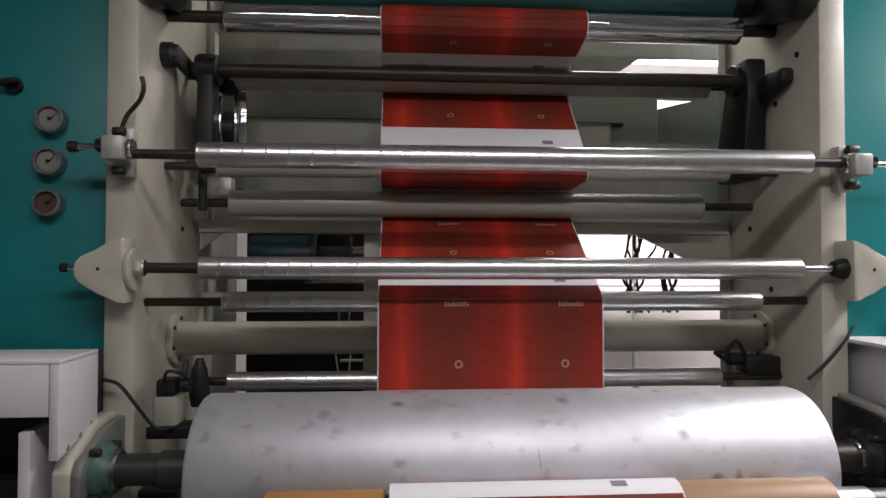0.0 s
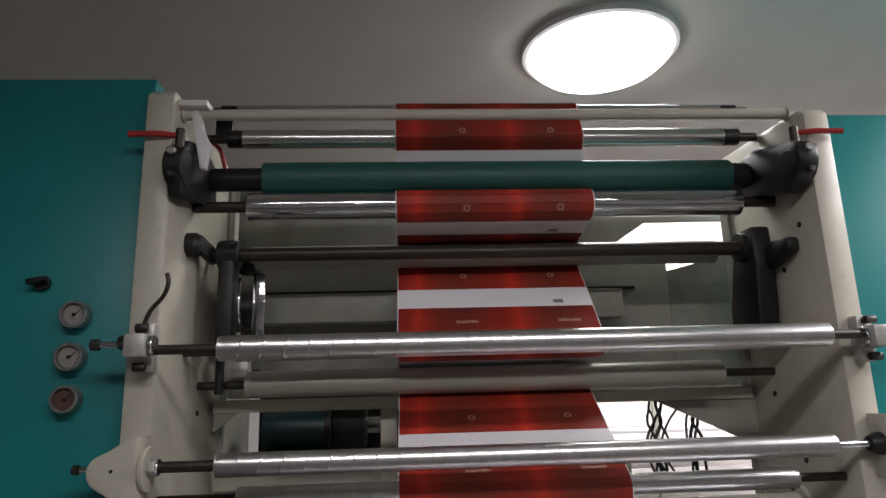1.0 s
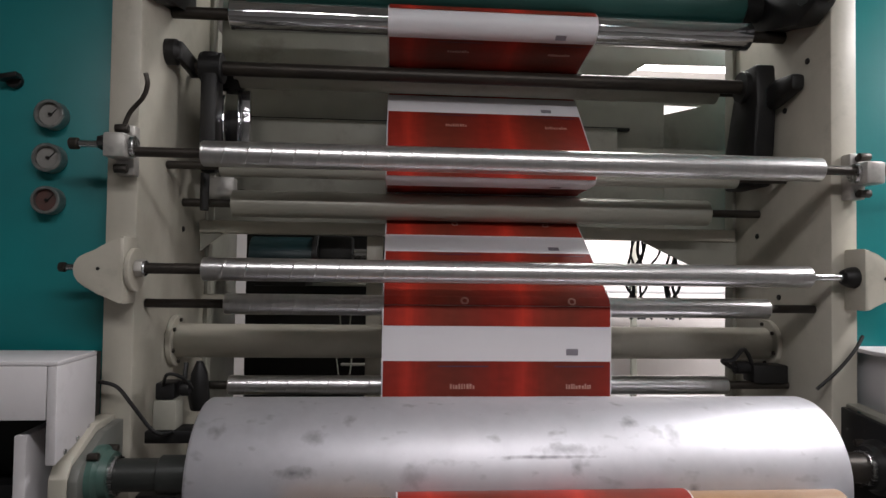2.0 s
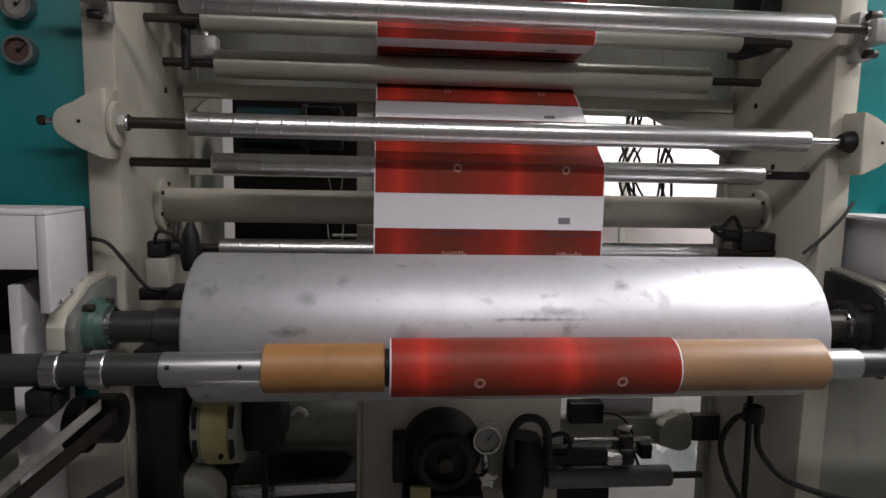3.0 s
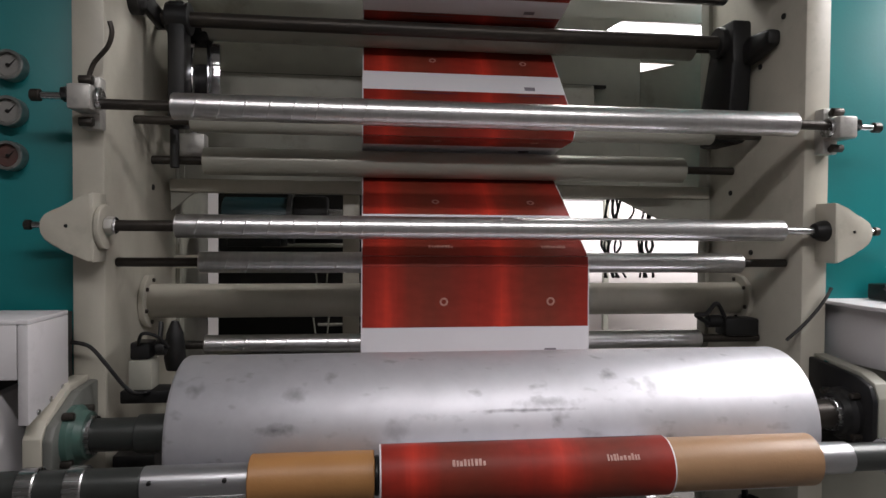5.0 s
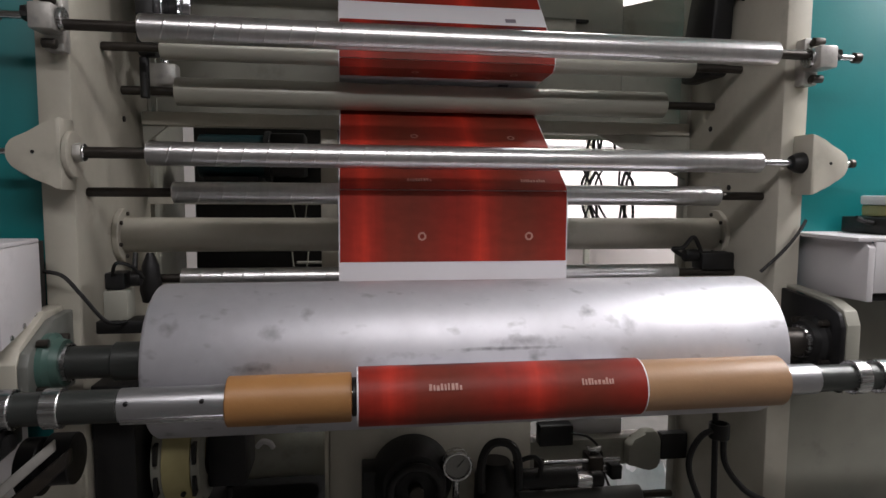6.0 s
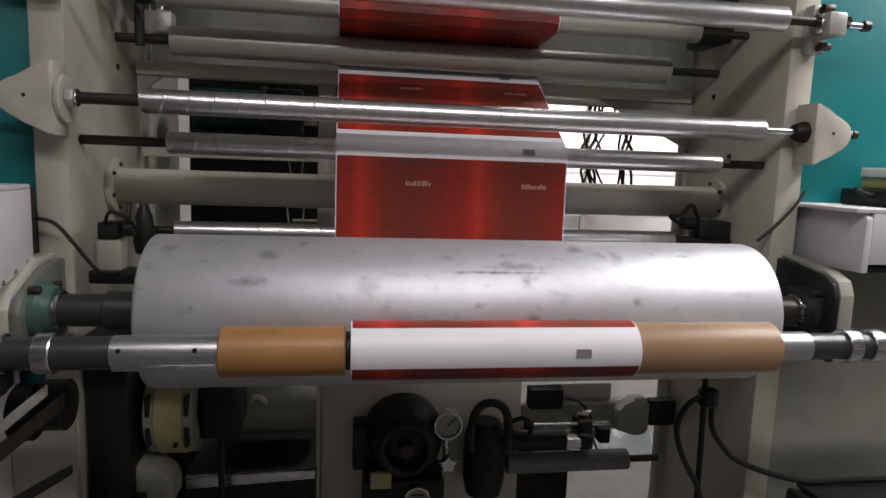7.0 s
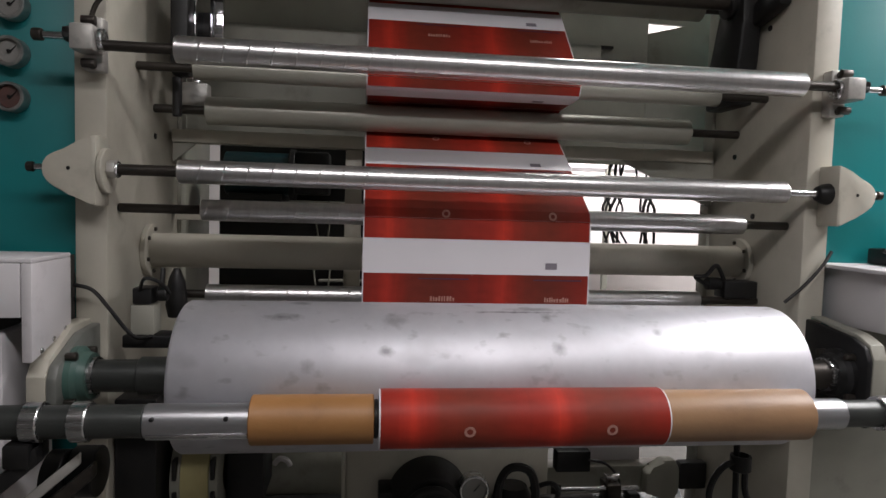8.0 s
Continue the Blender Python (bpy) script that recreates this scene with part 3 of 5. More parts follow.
def clamp_block(x, z, sign):
    """A split pillow block with a star knob and a threaded spindle."""
    b = thing("clamp_block", (x, 0, z), "grey metal clamp block with a black star knob", "bracket", "clamp blocks")
    lo, hi = sorted((x, x + sign * 0.04))
    part("base_plate", box(lo, hi, -0.005, FRONT - 0.001, z - 0.06, z + 0.055, 0.004), CAST, b, "dull cast base plate")
    part("block", box(lo - 0.004, hi + 0.004, -0.068, -0.006, z - 0.028, z + 0.026, 0.006), CAST, b)
    for dz in (-0.048, 0.042):
        part("bolt", rod(-0.018, -0.004, 0.009, (lo + hi) / 2, z + dz, "y", 0.002, 16), STEEL, b)
        part("clamp_nut", hexagon(lo + 0.006, hi - 0.006, 0.011, -0.026, z + dz), STEEL, b)
    a, c = sorted((x - sign * 0.006, x - sign * 0.016))
    part("washer", rod(a, c, 0.024, -0.035, z), BRIGHT, b)
    a, c = sorted((x + sign * 0.044, x + sign * 0.105))
    part("spindle", rod(a, c, 0.008, -0.04, z + 0.003, steps=20), BRIGHT, b, "bright spindle")
    a, c = sorted((x + sign * 0.045, x + sign * 0.058))
    bm = bmesh.new()
    tips = []
    for k in range(10):
        r = 0.019 if k % 2 == 0 else 0.011
        tips.append((-0.05 + r * math.cos(k * math.pi / 5), z + 0.006 + r * math.sin(k * math.pi / 5)))
    part("star_knob", slab(tips, a, c, "x", 0.003, bm), BLACK, b, "black plastic star knob")
    a, c = sorted((x + sign * 0.105, x + sign * 0.125))
    part("spindle_end", rod(a, c, 0.013, -0.04, z + 0.003, steps=20), STEEL, b)
    return b


clamp_block(-0.885, 1.752, -1)
clamp_block(0.835, 1.735, 1)

catch = thing("release_lever", (-0.93, 0.0, 1.8), "thin dark bent release lever above the clamp block", "lever")
part("wire", cord([(-0.915, 0.0, 1.79), (-0.90, 0.0, 1.835), (-0.870, -0.005, 1.87), (-0.858, -0.01, 1.90), (-0.862, -0.012, 1.925)], 0.0055), STEEL, catch)
part("base", box(-0.925, -0.905, -0.012, FRONT - 0.001, 1.775, 1.80, 0.003), STEEL, catch)

# ---- green press roller and its bearings ----
green = thing("press_roller", (0, 0.25, 2.25), "green rubber-covered press roller between dark bearing arms", "roller")
part("cover", lathe([(-0.70, 0.03), (-0.70, 0.047), (-0.697, 0.05), (0.686, 0.05), (0.690, 0.047), (0.690, 0.03)], (0, 0.25, 2.25), "x", 64), GREEN, green)
part("journal", rod(-0.848, -0.70, 0.034, 0.25, 2.25), BLACK, green, "black journal")
part("journal", rod(0.690, 0.744, 0.040, 0.25, 2.25), BLACK, green, "black journal")


def press_arm(x0, x1, sign):
    arm = thing("bearing_housing", (x0, 0.1, 2.2), "heavy dark bearing arm with a red clamping lever", "bearing arm", "bearing housings")
    right = sign > 0
    side = [(0.31, 2.30), (0.20, 2.315), (0.10, 2.285), (0.0, 2.262), (-0.02, 2.245), (-0.022, 2.205), (0.0, 2.165), (0.07, 2.135), (0.2, 2.17), (0.31, 2.185)] if right else [(0.31, 2.30), (0.19, 2.325), (0.07, 2.30), (0.0, 2.245), (-0.012, 2.18), (0.02, 2.125), (0.10, 2.13), (0.2, 2.17), (0.31, 2.18)]
    part("arm", slab(side, x0, x1, "x", 0.012), BLACK, arm)
    part("cap", rod(x0 - 0.004, x1 + 0.004, 0.036 if right else 0.048, 0.03, 2.208), BLACK, arm)
    mid = (x0 + x1) / 2
    part("bolt", rod(-0.03, -0.012, 0.012, mid, 2.235, "y", 0.003, 16), BRIGHT, arm, "bright bolt head")
    part("bolt", rod(-0.025, -0.006, 0.009, mid, 2.175, "y", 0.003, 16), STEEL, arm)
    tip = mid + sign * 0.12
    part("lever", cord([(mid, 0.03, 2.295), (mid + sign * 0.05, 0.015, 2.295), (tip, 0.005, 2.29)], 0.008), RED_PLASTIC, arm, "red plastic lever grip")
    part("pivot", rod(2.25, 2.315, 0.012, mid, 0.03, "z", 0.003, 16), STEEL, arm)
    return arm


press_arm(-0.888, -0.850, -1)
press_arm(0.745, 0.805, 1)

tag = thing("red_strap", (-0.80, 0.30, 2.33), "short red strap hanging inside the frame", "strap")
part("strap", cord([(IN_L + 0.001, 0.30, 2.40), (-0.85, 0.30, 2.37), (-0.835, 0.30, 2.33), (-0.825, 0.30, 2.29)], 0.007), RED_PLASTIC, tag)
stop_bar = thing("stop_bracket", (-0.86, 0.35, 2.45), "dark angled stop bracket on the frame's top", "bracket")
part("angle", box(IN_L + 0.001, -0.835, 0.38, 0.41, 2.43, 2.50, 0.004), BLACK, stop_bar)
part("arm", box(-0.8349, -0.77, 0.385, 0.405, 2.43, 2.448, 0.003), BLACK, stop_bar)

# ---- dancer shaft with its arms ----
dancer = thing("dancer_shaft", (0, 0.30, 2.037), "dark steel pivot shaft with hanging black arms", "shaft")
part("bar", rod(-0.86, 0.78, 0.020, 0.30, 2.037), STEEL, dancer)
part("end_knob", lathe([(-0.905, 0), (-0.905, 0.022), (-0.89, 0.034), (-0.865, 0.034), (-0.85, 0.02), (-0.85, 0)], (0, 0.2, 2.045), "x", 24), BLACK, dancer, "black knob")
part("end_link", slab([(0.18, 2.02), (0.32, 2.012), (0.32, 2.06), (0.18, 2.07)], -0.865, -0.845, "x", 0.005), BLACK, dancer)
part("arm", slab([(0.265, 2.075), (0.335, 2.075), (0.335, 1.765), (0.32, 1.745), (0.28, 1.745), (0.265, 1.765)], -0.825, -0.780, "x", 0.008), BLACK, dancer)
part("lower_rod", rod(1.64, 1.744, 0.012, -0.815, 0.30, "z", 0.002, 20), BLACK, dancer)
part("hub", rod(-0.832, -0.772, 0.042, 0.30, 2.037), BLACK, dancer)
part("arm", slab([(0.24, 2.09), (0.34, 2.09), (0.37, 1.98), (0.42, 1.85), (0.42, 1.74), (0.26, 1.74), (0.25, 1.86), (0.235, 1.97)], 0.735, 0.795, "x", 0.01), BLACK, dancer)
part("hub", rod(0.72, 0.80, 0.045, 0.30, 2.037), BLACK, dancer)
part("side_boss", slab([(0.12, 1.985), (0.25, 1.955), (0.26, 2.015), (0.21, 2.035), (0.12, 2.028)], 0.765, 0.805, "x", 0.012), BLACK, dancer)

brake = thing("brake_disc", (-0.80, 0.42, 1.9), "polished upright brake disc beside the dancer arm", "brake")
part("disc", ring(-0.79, -0.775, 0.13, 0.05, 0.45, 1.90, steps=56), CHROME, brake)
part("hub", rod(-0.80, -0.755, 0.055, 0.45, 1.90), BLACK, brake)
part("caliper", box(-0.80, -0.745, 0.36, 0.44, 2.0, 2.04, 0.006), BLACK, brake)
part("caliper_arm", box(-0.752, -0.715, 0.38, 0.40, 1.80, 2.0, 0.004), CHROME, brake, "polished steel strip")

valve = thing("air_valve", (-0.80, 0.42, 1.70), "small white valve block with grey fittings", "valve")
part("body", box(-0.835, -0.755, 0.37, 0.42, 1.66, 1.745, 0.006), CAST, valve)
part("fitting", rod(-0.75, -0.725, 0.012, 0.40, 1.70, steps=20), BRIGHT, valve)
part("plug", rod(1.745, 1.77, 0.012, -0.79, 0.395, "z", 0.002, 16), BRIGHT, valve)

# ---- back panels and beams ----
back = thing("back_panel", (0, 0.6, 1.6), "grey-cream sheet panel closing the machine's back", "panel")
part("sheet", box(IN_L + 0.014, 0.6285, 0.62, 0.632, 1.63, 2.12, 0.002), GREYCREAM, back)
part("sheet", slab([(0.629, 1.63), (0.92, 1.63), (0.92, 2.118), (0.629, 2.118), (0.629, 2.064), (0.762, 2.062), (0.629, 2.029)], 0.62, 0.632, "y", 0.0), GREYCREAM, back, "sheet with a small notch")
part("upper_sheet", box(IN_L + 0.014, 0.30, 0.66, 0.672, 2.12, 2.42, 0.002), GREYCREAM, back)
part("upper_sheet", slab([(0.302, 2.125), (0.44, 2.125), (0.58, 2.22), (0.92, 2.22), (0.92, 2.42), (0.302, 2.42)], 0.66, 0.672, "y", 0.002), GREYCREAM, back, "cut-away end of the sheet")
part("rear_plate", box(-0.955, -0.905, 0.621, 1.049, 0, 2.30, 0.003), GREYCREAM, back)
# the sheet is uncut; a black strip paints the slot's darkness
part("slot_lip", box(-0.80, 0.50, 0.60, 0.619, 1.965, 1.975, 0.001), BLACK, back, "black strip standing in for a slot's darkness")
part("duct", box(-0.755, 0.43, 0.52, 0.60, 1.86, 1.955, 0.006), GREYCREAM, back, "grey trough below the slot")
part("duct_end", box(-0.785, -0.757, 0.50, 0.60, 1.86, 1.97, 0.004), BLACK, back)

beam = thing("cross_beam", (0, 0.48, 1.6), "cream cross beam with triangular end gussets", "beam")
part("beam", box(IN_L + 0.014, IN_R - 0.014, 0.46, 0.52, 1.587, 1.625, 0.004), CREAM, beam)
part("gusset", slab([(IN_L + 0.015, 1.587), (IN_L + 0.085, 1.587), (IN_L + 0.015, 1.53)], 0.47, 0.482, "y", 0.002), GREYCREAM, beam)
part("gusset", slab([(IN_R - 0.015, 1.587), (0.487, 1.587), (IN_R - 0.015, 1.445)], 0.47, 0.482, "y", 0.002), GREYCREAM, beam)
part("post", box(-0.375, -0.325, 0.48, 0.53, 0.86, 1.586, 0.004), CREAM, beam)
part("lower_rail", box(IN_L + 0.014, 0.40, 0.50, 0.54, 1.36, 1.40, 0.004), CREAM, beam)

motor = thing("drive_motor", (-0.66, 0.85, 1.4), "dark teal electric motor behind the frame", "motor")
part("body", rod(-0.80, -0.58, 0.075, 0.85, 1.52), MOTOR, motor)
part("flange", rod(-0.58, -0.56, 0.09, 0.85, 1.52), BLACK, motor)
part("gearbox", box(-0.56, -0.44, 0.79, 0.91, 1.45, 1.60, 0.01), BLACK, motor)
part("shaft", rod(-0.44, -0.34, 0.016, 0.85, 1.54, steps=20), BRIGHT, motor)
part("foot", box(-0.78, -0.6, 0.78, 1.052, 1.42, 1.45, 0.003), BLACK, motor)

# added black box: its colour supplies the darkness of the rear openings
inner = thing("dark_backing", (-0.3, 1.1, 0), "added black box that darkens the openings behind the rollers", "housing")
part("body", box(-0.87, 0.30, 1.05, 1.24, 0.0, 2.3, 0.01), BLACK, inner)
part("rail", box(-0.60, -0.40, 0.98, 1.049, 1.49, 1.51, 0.003), BRIGHT, inner)
part("rail", box(-0.86, 0.25, 0.98, 1.049, 1.20, 1.225, 0.003), GREYCREAM, inner)
part("rail", box(-0.70, -0.36, 0.98, 1.049, 1.415, 1.43, 0.003), GREYCREAM, inner)

for dz, x0, x1 in ((1.17, -0.46, -0.30), (1.215, -0.46, -0.30)):
    alone("thin_pipe", rod(x0, x1, 0.005, 0.62, dz, steps=12), GREYCREAM, "thin pale pipe behind the spacer tube", "pipe", "thin pipes")
for x0, lean in ((-0.47, 0.008), (-0.425, -0.006)):
    alone("thin_wire", cord([(x0, 0.60, 1.36), (x0 + lean, 0.605, 1.30), (x0 - lean * 0.5, 0.60, 1.22), (x0 + lean, 0.60, 1.12)], 0.0025), GREYCREAM, "thin pale wire hanging from the lower rail", "wire", "thin wires")
tray_top = thing("hose_tray", (0.6, 0.95, 1.63), "slim steel tray from which hoses hang", "tray")
part("channel", box(0.40, 0.95, 0.93, 0.97, 1.61, 1.635, 0.003), GREYCREAM, tray_top)
part("stay", box(0.895, 0.92, 0.632, 0.93, 1.612, 1.64, 0.002), GREYCREAM, tray_top)

# ---- hanging hoses seen through the opening ----
rng_hose = random.Random(7)
for k, hx in enumerate((0.645, 0.655, 0.668, 0.682, 0.70, 0.745, 0.785, 0.80, 0.815, 0.828)):
    sway = [rng_hose.uniform(-0.022, 0.022) for _ in range(5)]
    drift = 0.07 if k in (4, 5) else 0.0
    alone("hose", cord([(hx, 0.95, 1.615), (hx + sway[0], 0.945, 1.56), (hx + sway[1] - drift * 0.4, 0.955, 1.50), (hx + sway[2] - drift, 0.95, 1.43), (hx + sway[3] - drift * 0.5, 0.95, 1.36), (hx + sway[4], 0.95, 1.30)], rng_hose.uniform(0.004, 0.007)), BLACK, "black hose hanging in a loose tangled bundle", "hose", "hoses")

rear = thing("storage_rack", (1.2, 3.3, 0), "pale metal rack standing in the bright room behind", "rack")
for x in (0.7, 1.5, 2.3):
    part("upright", box(x, x + 0.04, 3.2, 3.24, 0, 2.2, 0.003), GREYCREAM, rear)
for z in (0.5, 1.0, 1.32, 1.75):
    part("shelf", box(0.7, 2.34, 3.2, 3.6, z, z + 0.03, 0.003), WHITE_BOX, rear)

# ---- teal cabinets beside the frames ----
left_cab = thing("control_cabinet", (-1.6, 0.4, 0), "teal-painted steel control cabinet with gauges", "cabinet")
part("door", box(-2.3, -0.9615, 0.085, 0.11, 0.05, 2.485, 0.004), TEAL, left_cab, "teal sheet door")
part("body", box(-2.3, -0.9615, 0.111, 0.9, 0.0, 2.485, 0.004), TEAL, left_cab)
right_cab = thing("control_cabinet", (1.5, 0.4, 0), "teal-painted steel control cabinet beside the frame", "cabinet")
part("door", box(0.883, 2.2, 0.085, 0.11, 0.05, 2.375, 0.004), TEAL, right_cab, "teal sheet door")
part("body", box(0.883, 2.2, 0.111, 0.50, 0.0, 2.375, 0.004), TEAL, right_cab)


def gauge(x, z, r, face=GLASS_FACE):
    g = thing("pressure_gauge", (x, 0.085, z), "small round pressure gauge with a steel rim on teal metal", "gauge", "pressure gauges")
    part("rim", ring(0.05, 0.084, r, r * 0.8, x, z, "y"), GAUGE_RIM, g, "tarnished steel rim")
    part("dial", rod(0.06, 0.084, r * 0.8, x, z, "y"), face, g, "pale dial")
    part("needle", slab([(x - 0.002, z - 0.004), (x + 0.002, z - 0.004), (x + r * 0.45, z + r * 0.4)], 0.057, 0.0595, "y", 0), BLACK, g)
    part("hub", rod(0.054, 0.0595, 0.004, x, z, "y", 0.001, 12), BLACK, g)


gauge(-1.105, 1.840, 0.034)
gauge(-1.107, 1.737, 0.034)
gauge(-1.107, 1.637, 0.033, RUST_FACE)
knob = thing("selector_knob", (-1.2, 0.085, 1.92), "black selector knob on teal metal", "knob")
part("collar", rod(0.07, 0.0865, 0.018, -1.198, 1.922, "y"), BLACK, knob)
part("grip", slab([(-1.222, 1.915), (-1.175, 1.925), (-1.178, 1.937), (-1.225, 1.928)], 0.045, 0.0699, "y", 0.003), BLACK, knob)

# ---- winding drum ----
DRUM_Y, DRUM_Z, DRUM_R = -0.100, 1.046, 0.160
drum = thing("winding_drum", (0, DRUM_Y, DRUM_Z), "large sand-blasted aluminium winding drum with dark smudges", "drum")
drum_body = part("shell", lathe([(-0.684, 0.04), (-0.684, 0.150), (-0.681, 0.156), (-0.675, DRUM_R), (0.642, DRUM_R), (0.651, 0.157), (0.656, 0.150), (0.656, 0.04)], (0, DRUM_Y, DRUM_Z), "x", 128), DRUM_METAL, drum)
part("journal", rod(-0.775, -0.684, 0.040, DRUM_Y, DRUM_Z), JOURNAL, drum, "dull steel journal")
part("shaft", rod(-0.885, -0.775, 0.034, DRUM_Y, DRUM_Z), JOURNAL, drum, "dark shaft")
part("journal", rod(0.656, 0.72, 0.050, DRUM_Y, DRUM_Z), BLACK, drum, "black journal")
part("shaft", rod(0.72, 0.832, 0.034, DRUM_Y, DRUM_Z), STEEL, drum, "dark shaft")


def scratch(x, low, high, width):
    """A thin dark score round part of the drum's shell."""
    bm, rows = bmesh.new(), []
    for k in range(9):
        a = low + (high - low) * k / 8
        w = width * (1.0 if 0 < k < 8 else 0.3)
        wander = 0.0012 * math.sin(5.0 * k / 8)
        rows.append([bm.verts.new((x + wander + s * w, -r * math.cos(a), r * math.sin(a))) for r in (DRUM_R + 0.0004, DRUM_R - 0.001) for s in (-0.5, 0.5)])
    for p, q in zip(rows, rows[1:]):
        for i, j in ((0, 1), (1, 3), (3, 2), (2, 0)):
            bm.faces.new((p[i], p[j], q[j], q[i]))
    ob = new("score_mark", finish("score_mark", bm, INK))
    ob.parent = drum_body


START = 6.048 / 0.178
for x, low, high, width in ((-0.095, 0.42, 0.84, 0.0018), (0.085, 0.45, 0.70, 0.0014), (0.02, 2.1, 2.35, 0.0014)):
    scratch(x, low - START, high - START, width)


def drum_bracket(x0, x1, sign, bearing_mat):
    b = thing("drum_bracket", (x0, DRUM_Y, 0.85), "cream bracket plate with a bolted flange bearing", "bracket", "drum brackets")
    left = sign < 0
    outline = [(FRONT, 0.965), (FRONT, 1.135), (-0.06, 1.13), (-0.17, 1.085), (-0.185, 1.06), (-0.185, 0.965)] if left else [(FRONT, 0.94), (FRONT, 1.158), (-0.13, 1.142), (-0.172, 1.125), (-0.185, 1.095), (-0.185, 0.94)]
    flange = [(-0.186, 0.935), (-0.186, 1.065), (-0.165, 1.095), (-0.06, 1.145), (0.028, 1.145), (0.028, 1.13), (-0.055, 1.13), (-0.158, 1.08), (-0.174, 1.055), (-0.174, 0.935)] if left else [(-0.186, 0.94), (-0.186, 1.10), (-0.172, 1.132), (-0.13, 1.150), (0.028, 1.166), (0.028, 1.159), (-0.128, 1.142), (-0.163, 1.125), (-0.178, 1.095), (-0.178, 0.94)]
    # left plate's shade is painted as darker grey-green; its flange stays cream
    part("plate", slab(outline, x0, x1, "x", 0.004), SHADED_BRACKET if left else BLACK, b, "plate painted grey-green for shade" if left else "dark plate")
    lo, hi = sorted((x0 if sign < 0 else x1, (x0 if sign < 0 else x1) + sign * 0.035))
    part("front_flange", slab(flange, lo, hi, "x", 0.002), CREAM if left else GREYCREAM, b, "folded flange")
    face = x1 if sign < 0 else x0
    d = -sign
    bearing = part("bearing", lathe([(0, 0.02), (0, 0.062), (d * 0.012, 0.062), (d * 0.02, 0.052), (d * 0.035, 0.048), (d * 0.036, 0.032)], (face, DRUM_Y, DRUM_Z), "x", 40), bearing_mat, b, "painted flange bearing")
    part("inner_ring", lathe([(d * 0.03, 0.030), (d * 0.045, 0.030), (d * 0.045, 0.040), (d * 0.03, 0.040)], (face, DRUM_Y, DRUM_Z), "x", 40), BRIGHT, bearing, "bright inner ring")
    for k in range(4):
        a = k * math.pi / 2 + 0.7
        lo, hi = sorted((face, face + d * 0.022))
        part("bolt", hexagon(lo, hi, 0.009, DRUM_Y + 0.066 * math.cos(a), DRUM_Z + 0.066 * math.sin(a)), STEEL, bearing)


drum_bracket(-0.925, -0.905, -1, BEARING)
drum_bracket(0.832, 0.846, 1, BLACK)

# ---- the roll being wound ----
ROLL_Y, ROLL_Z, ROLL_R = -0.317, 1.021, 0.0545
spindle = thing("winding_shaft", (0, ROLL_Y, ROLL_Z), "steel winding shaft with collars resting before the drum", "shaft")
part("air_shaft", rod(-0.694, 0.660, 0.0310, ROLL_Y, ROLL_Z), AIR_SHAFT, spindle, "grey aluminium air shaft")
# bright strip shapes the highlight line low on the shaft
part("strip", box(-0.688, -0.513, ROLL_Y - 0.028, ROLL_Y - 0.016, ROLL_Z - 0.026, ROLL_Z - 0.017, 0.0015), BRIGHT, spindle, "bright strip standing in for the shaft's highlight")
for x in (-0.676, -0.55):
    part("strip_screw", rod(ROLL_Y - 0.0335, ROLL_Y - 0.024, 0.004, x, ROLL_Z + 0.012, "y", 0.001, 12), BLACK, spindle)
part("journal", rod(-1.25, -0.694, 0.0295, ROLL_Y, ROLL_Z), JOURNAL, spindle, "dark steel journal")
part("journal", rod(0.660, 1.25, 0.0275, ROLL_Y, ROLL_Z), JOURNAL, spindle, "dark steel journal")
for x in (-0.895, -0.817, 0.742, 0.80):
    part("collar", ring(x, x + 0.03, 0.0355, 0.024, ROLL_Y, ROLL_Z), BRIGHT, spindle, "ground steel collar")

part("spacer", ring(-0.2885, -0.2805, 0.036, 0.0312, ROLL_Y, ROLL_Z), BLACK, spindle, "black spacer ring")
cores = []
# the right core's paler tone stands in for light on the card
for x0, x1, r, words in ((-0.511, -0.289, 0.0455, "brown cardboard core pushed on the winding shaft"), (0.2735, 0.577, 0.0505, "thick brown cardboard core beside the printed roll, paled for sheen")):
    c = thing("card_core", ((x0 + x1) / 2, ROLL_Y, ROLL_Z), words, "cardboard core", "cores")
    cores.append((part("tube", lathe([(x0, 0.0312), (x0, r - 0.002), (x0 + 0.002, r), (x1 - 0.002, r), (x1, r - 0.002), (x1, 0.0312)], (0, ROLL_Y, ROLL_Z), "x", 64), CARD if x0 < 0 else SHEEN_CARD, c)))
    part("bore_rim", ring(x0 - 0.001, x0 + 0.003, r * 0.86, 0.0312, ROLL_Y, ROLL_Z), CARD if x0 < 0 else SHEEN_CARD, cores[-1])

# ---- the printed paper ----
REPEAT, BAND, WEB_L, WEB_R = 0.36, 0.086, -0.317, 0.255
STRIPS = 11
STRIP = (REPEAT - BAND) / STRIPS
GUIDES = [(0.300, 2.490, 0.020, 1), (0.270, 2.385, 0.030, 1), (0.250, 2.250, 0.052, -1), (0.225, 2.160, 0.042, 1),
          (0.390, 2.045, 0.039, -1), (0.217, 1.752, 0.030, 1), (0.350, 1.668, 0.047, -1), (0.095, 1.396, 0.0275, 1), (DRUM_Y, DRUM_Z, DRUM_R + 0.002, -1)]


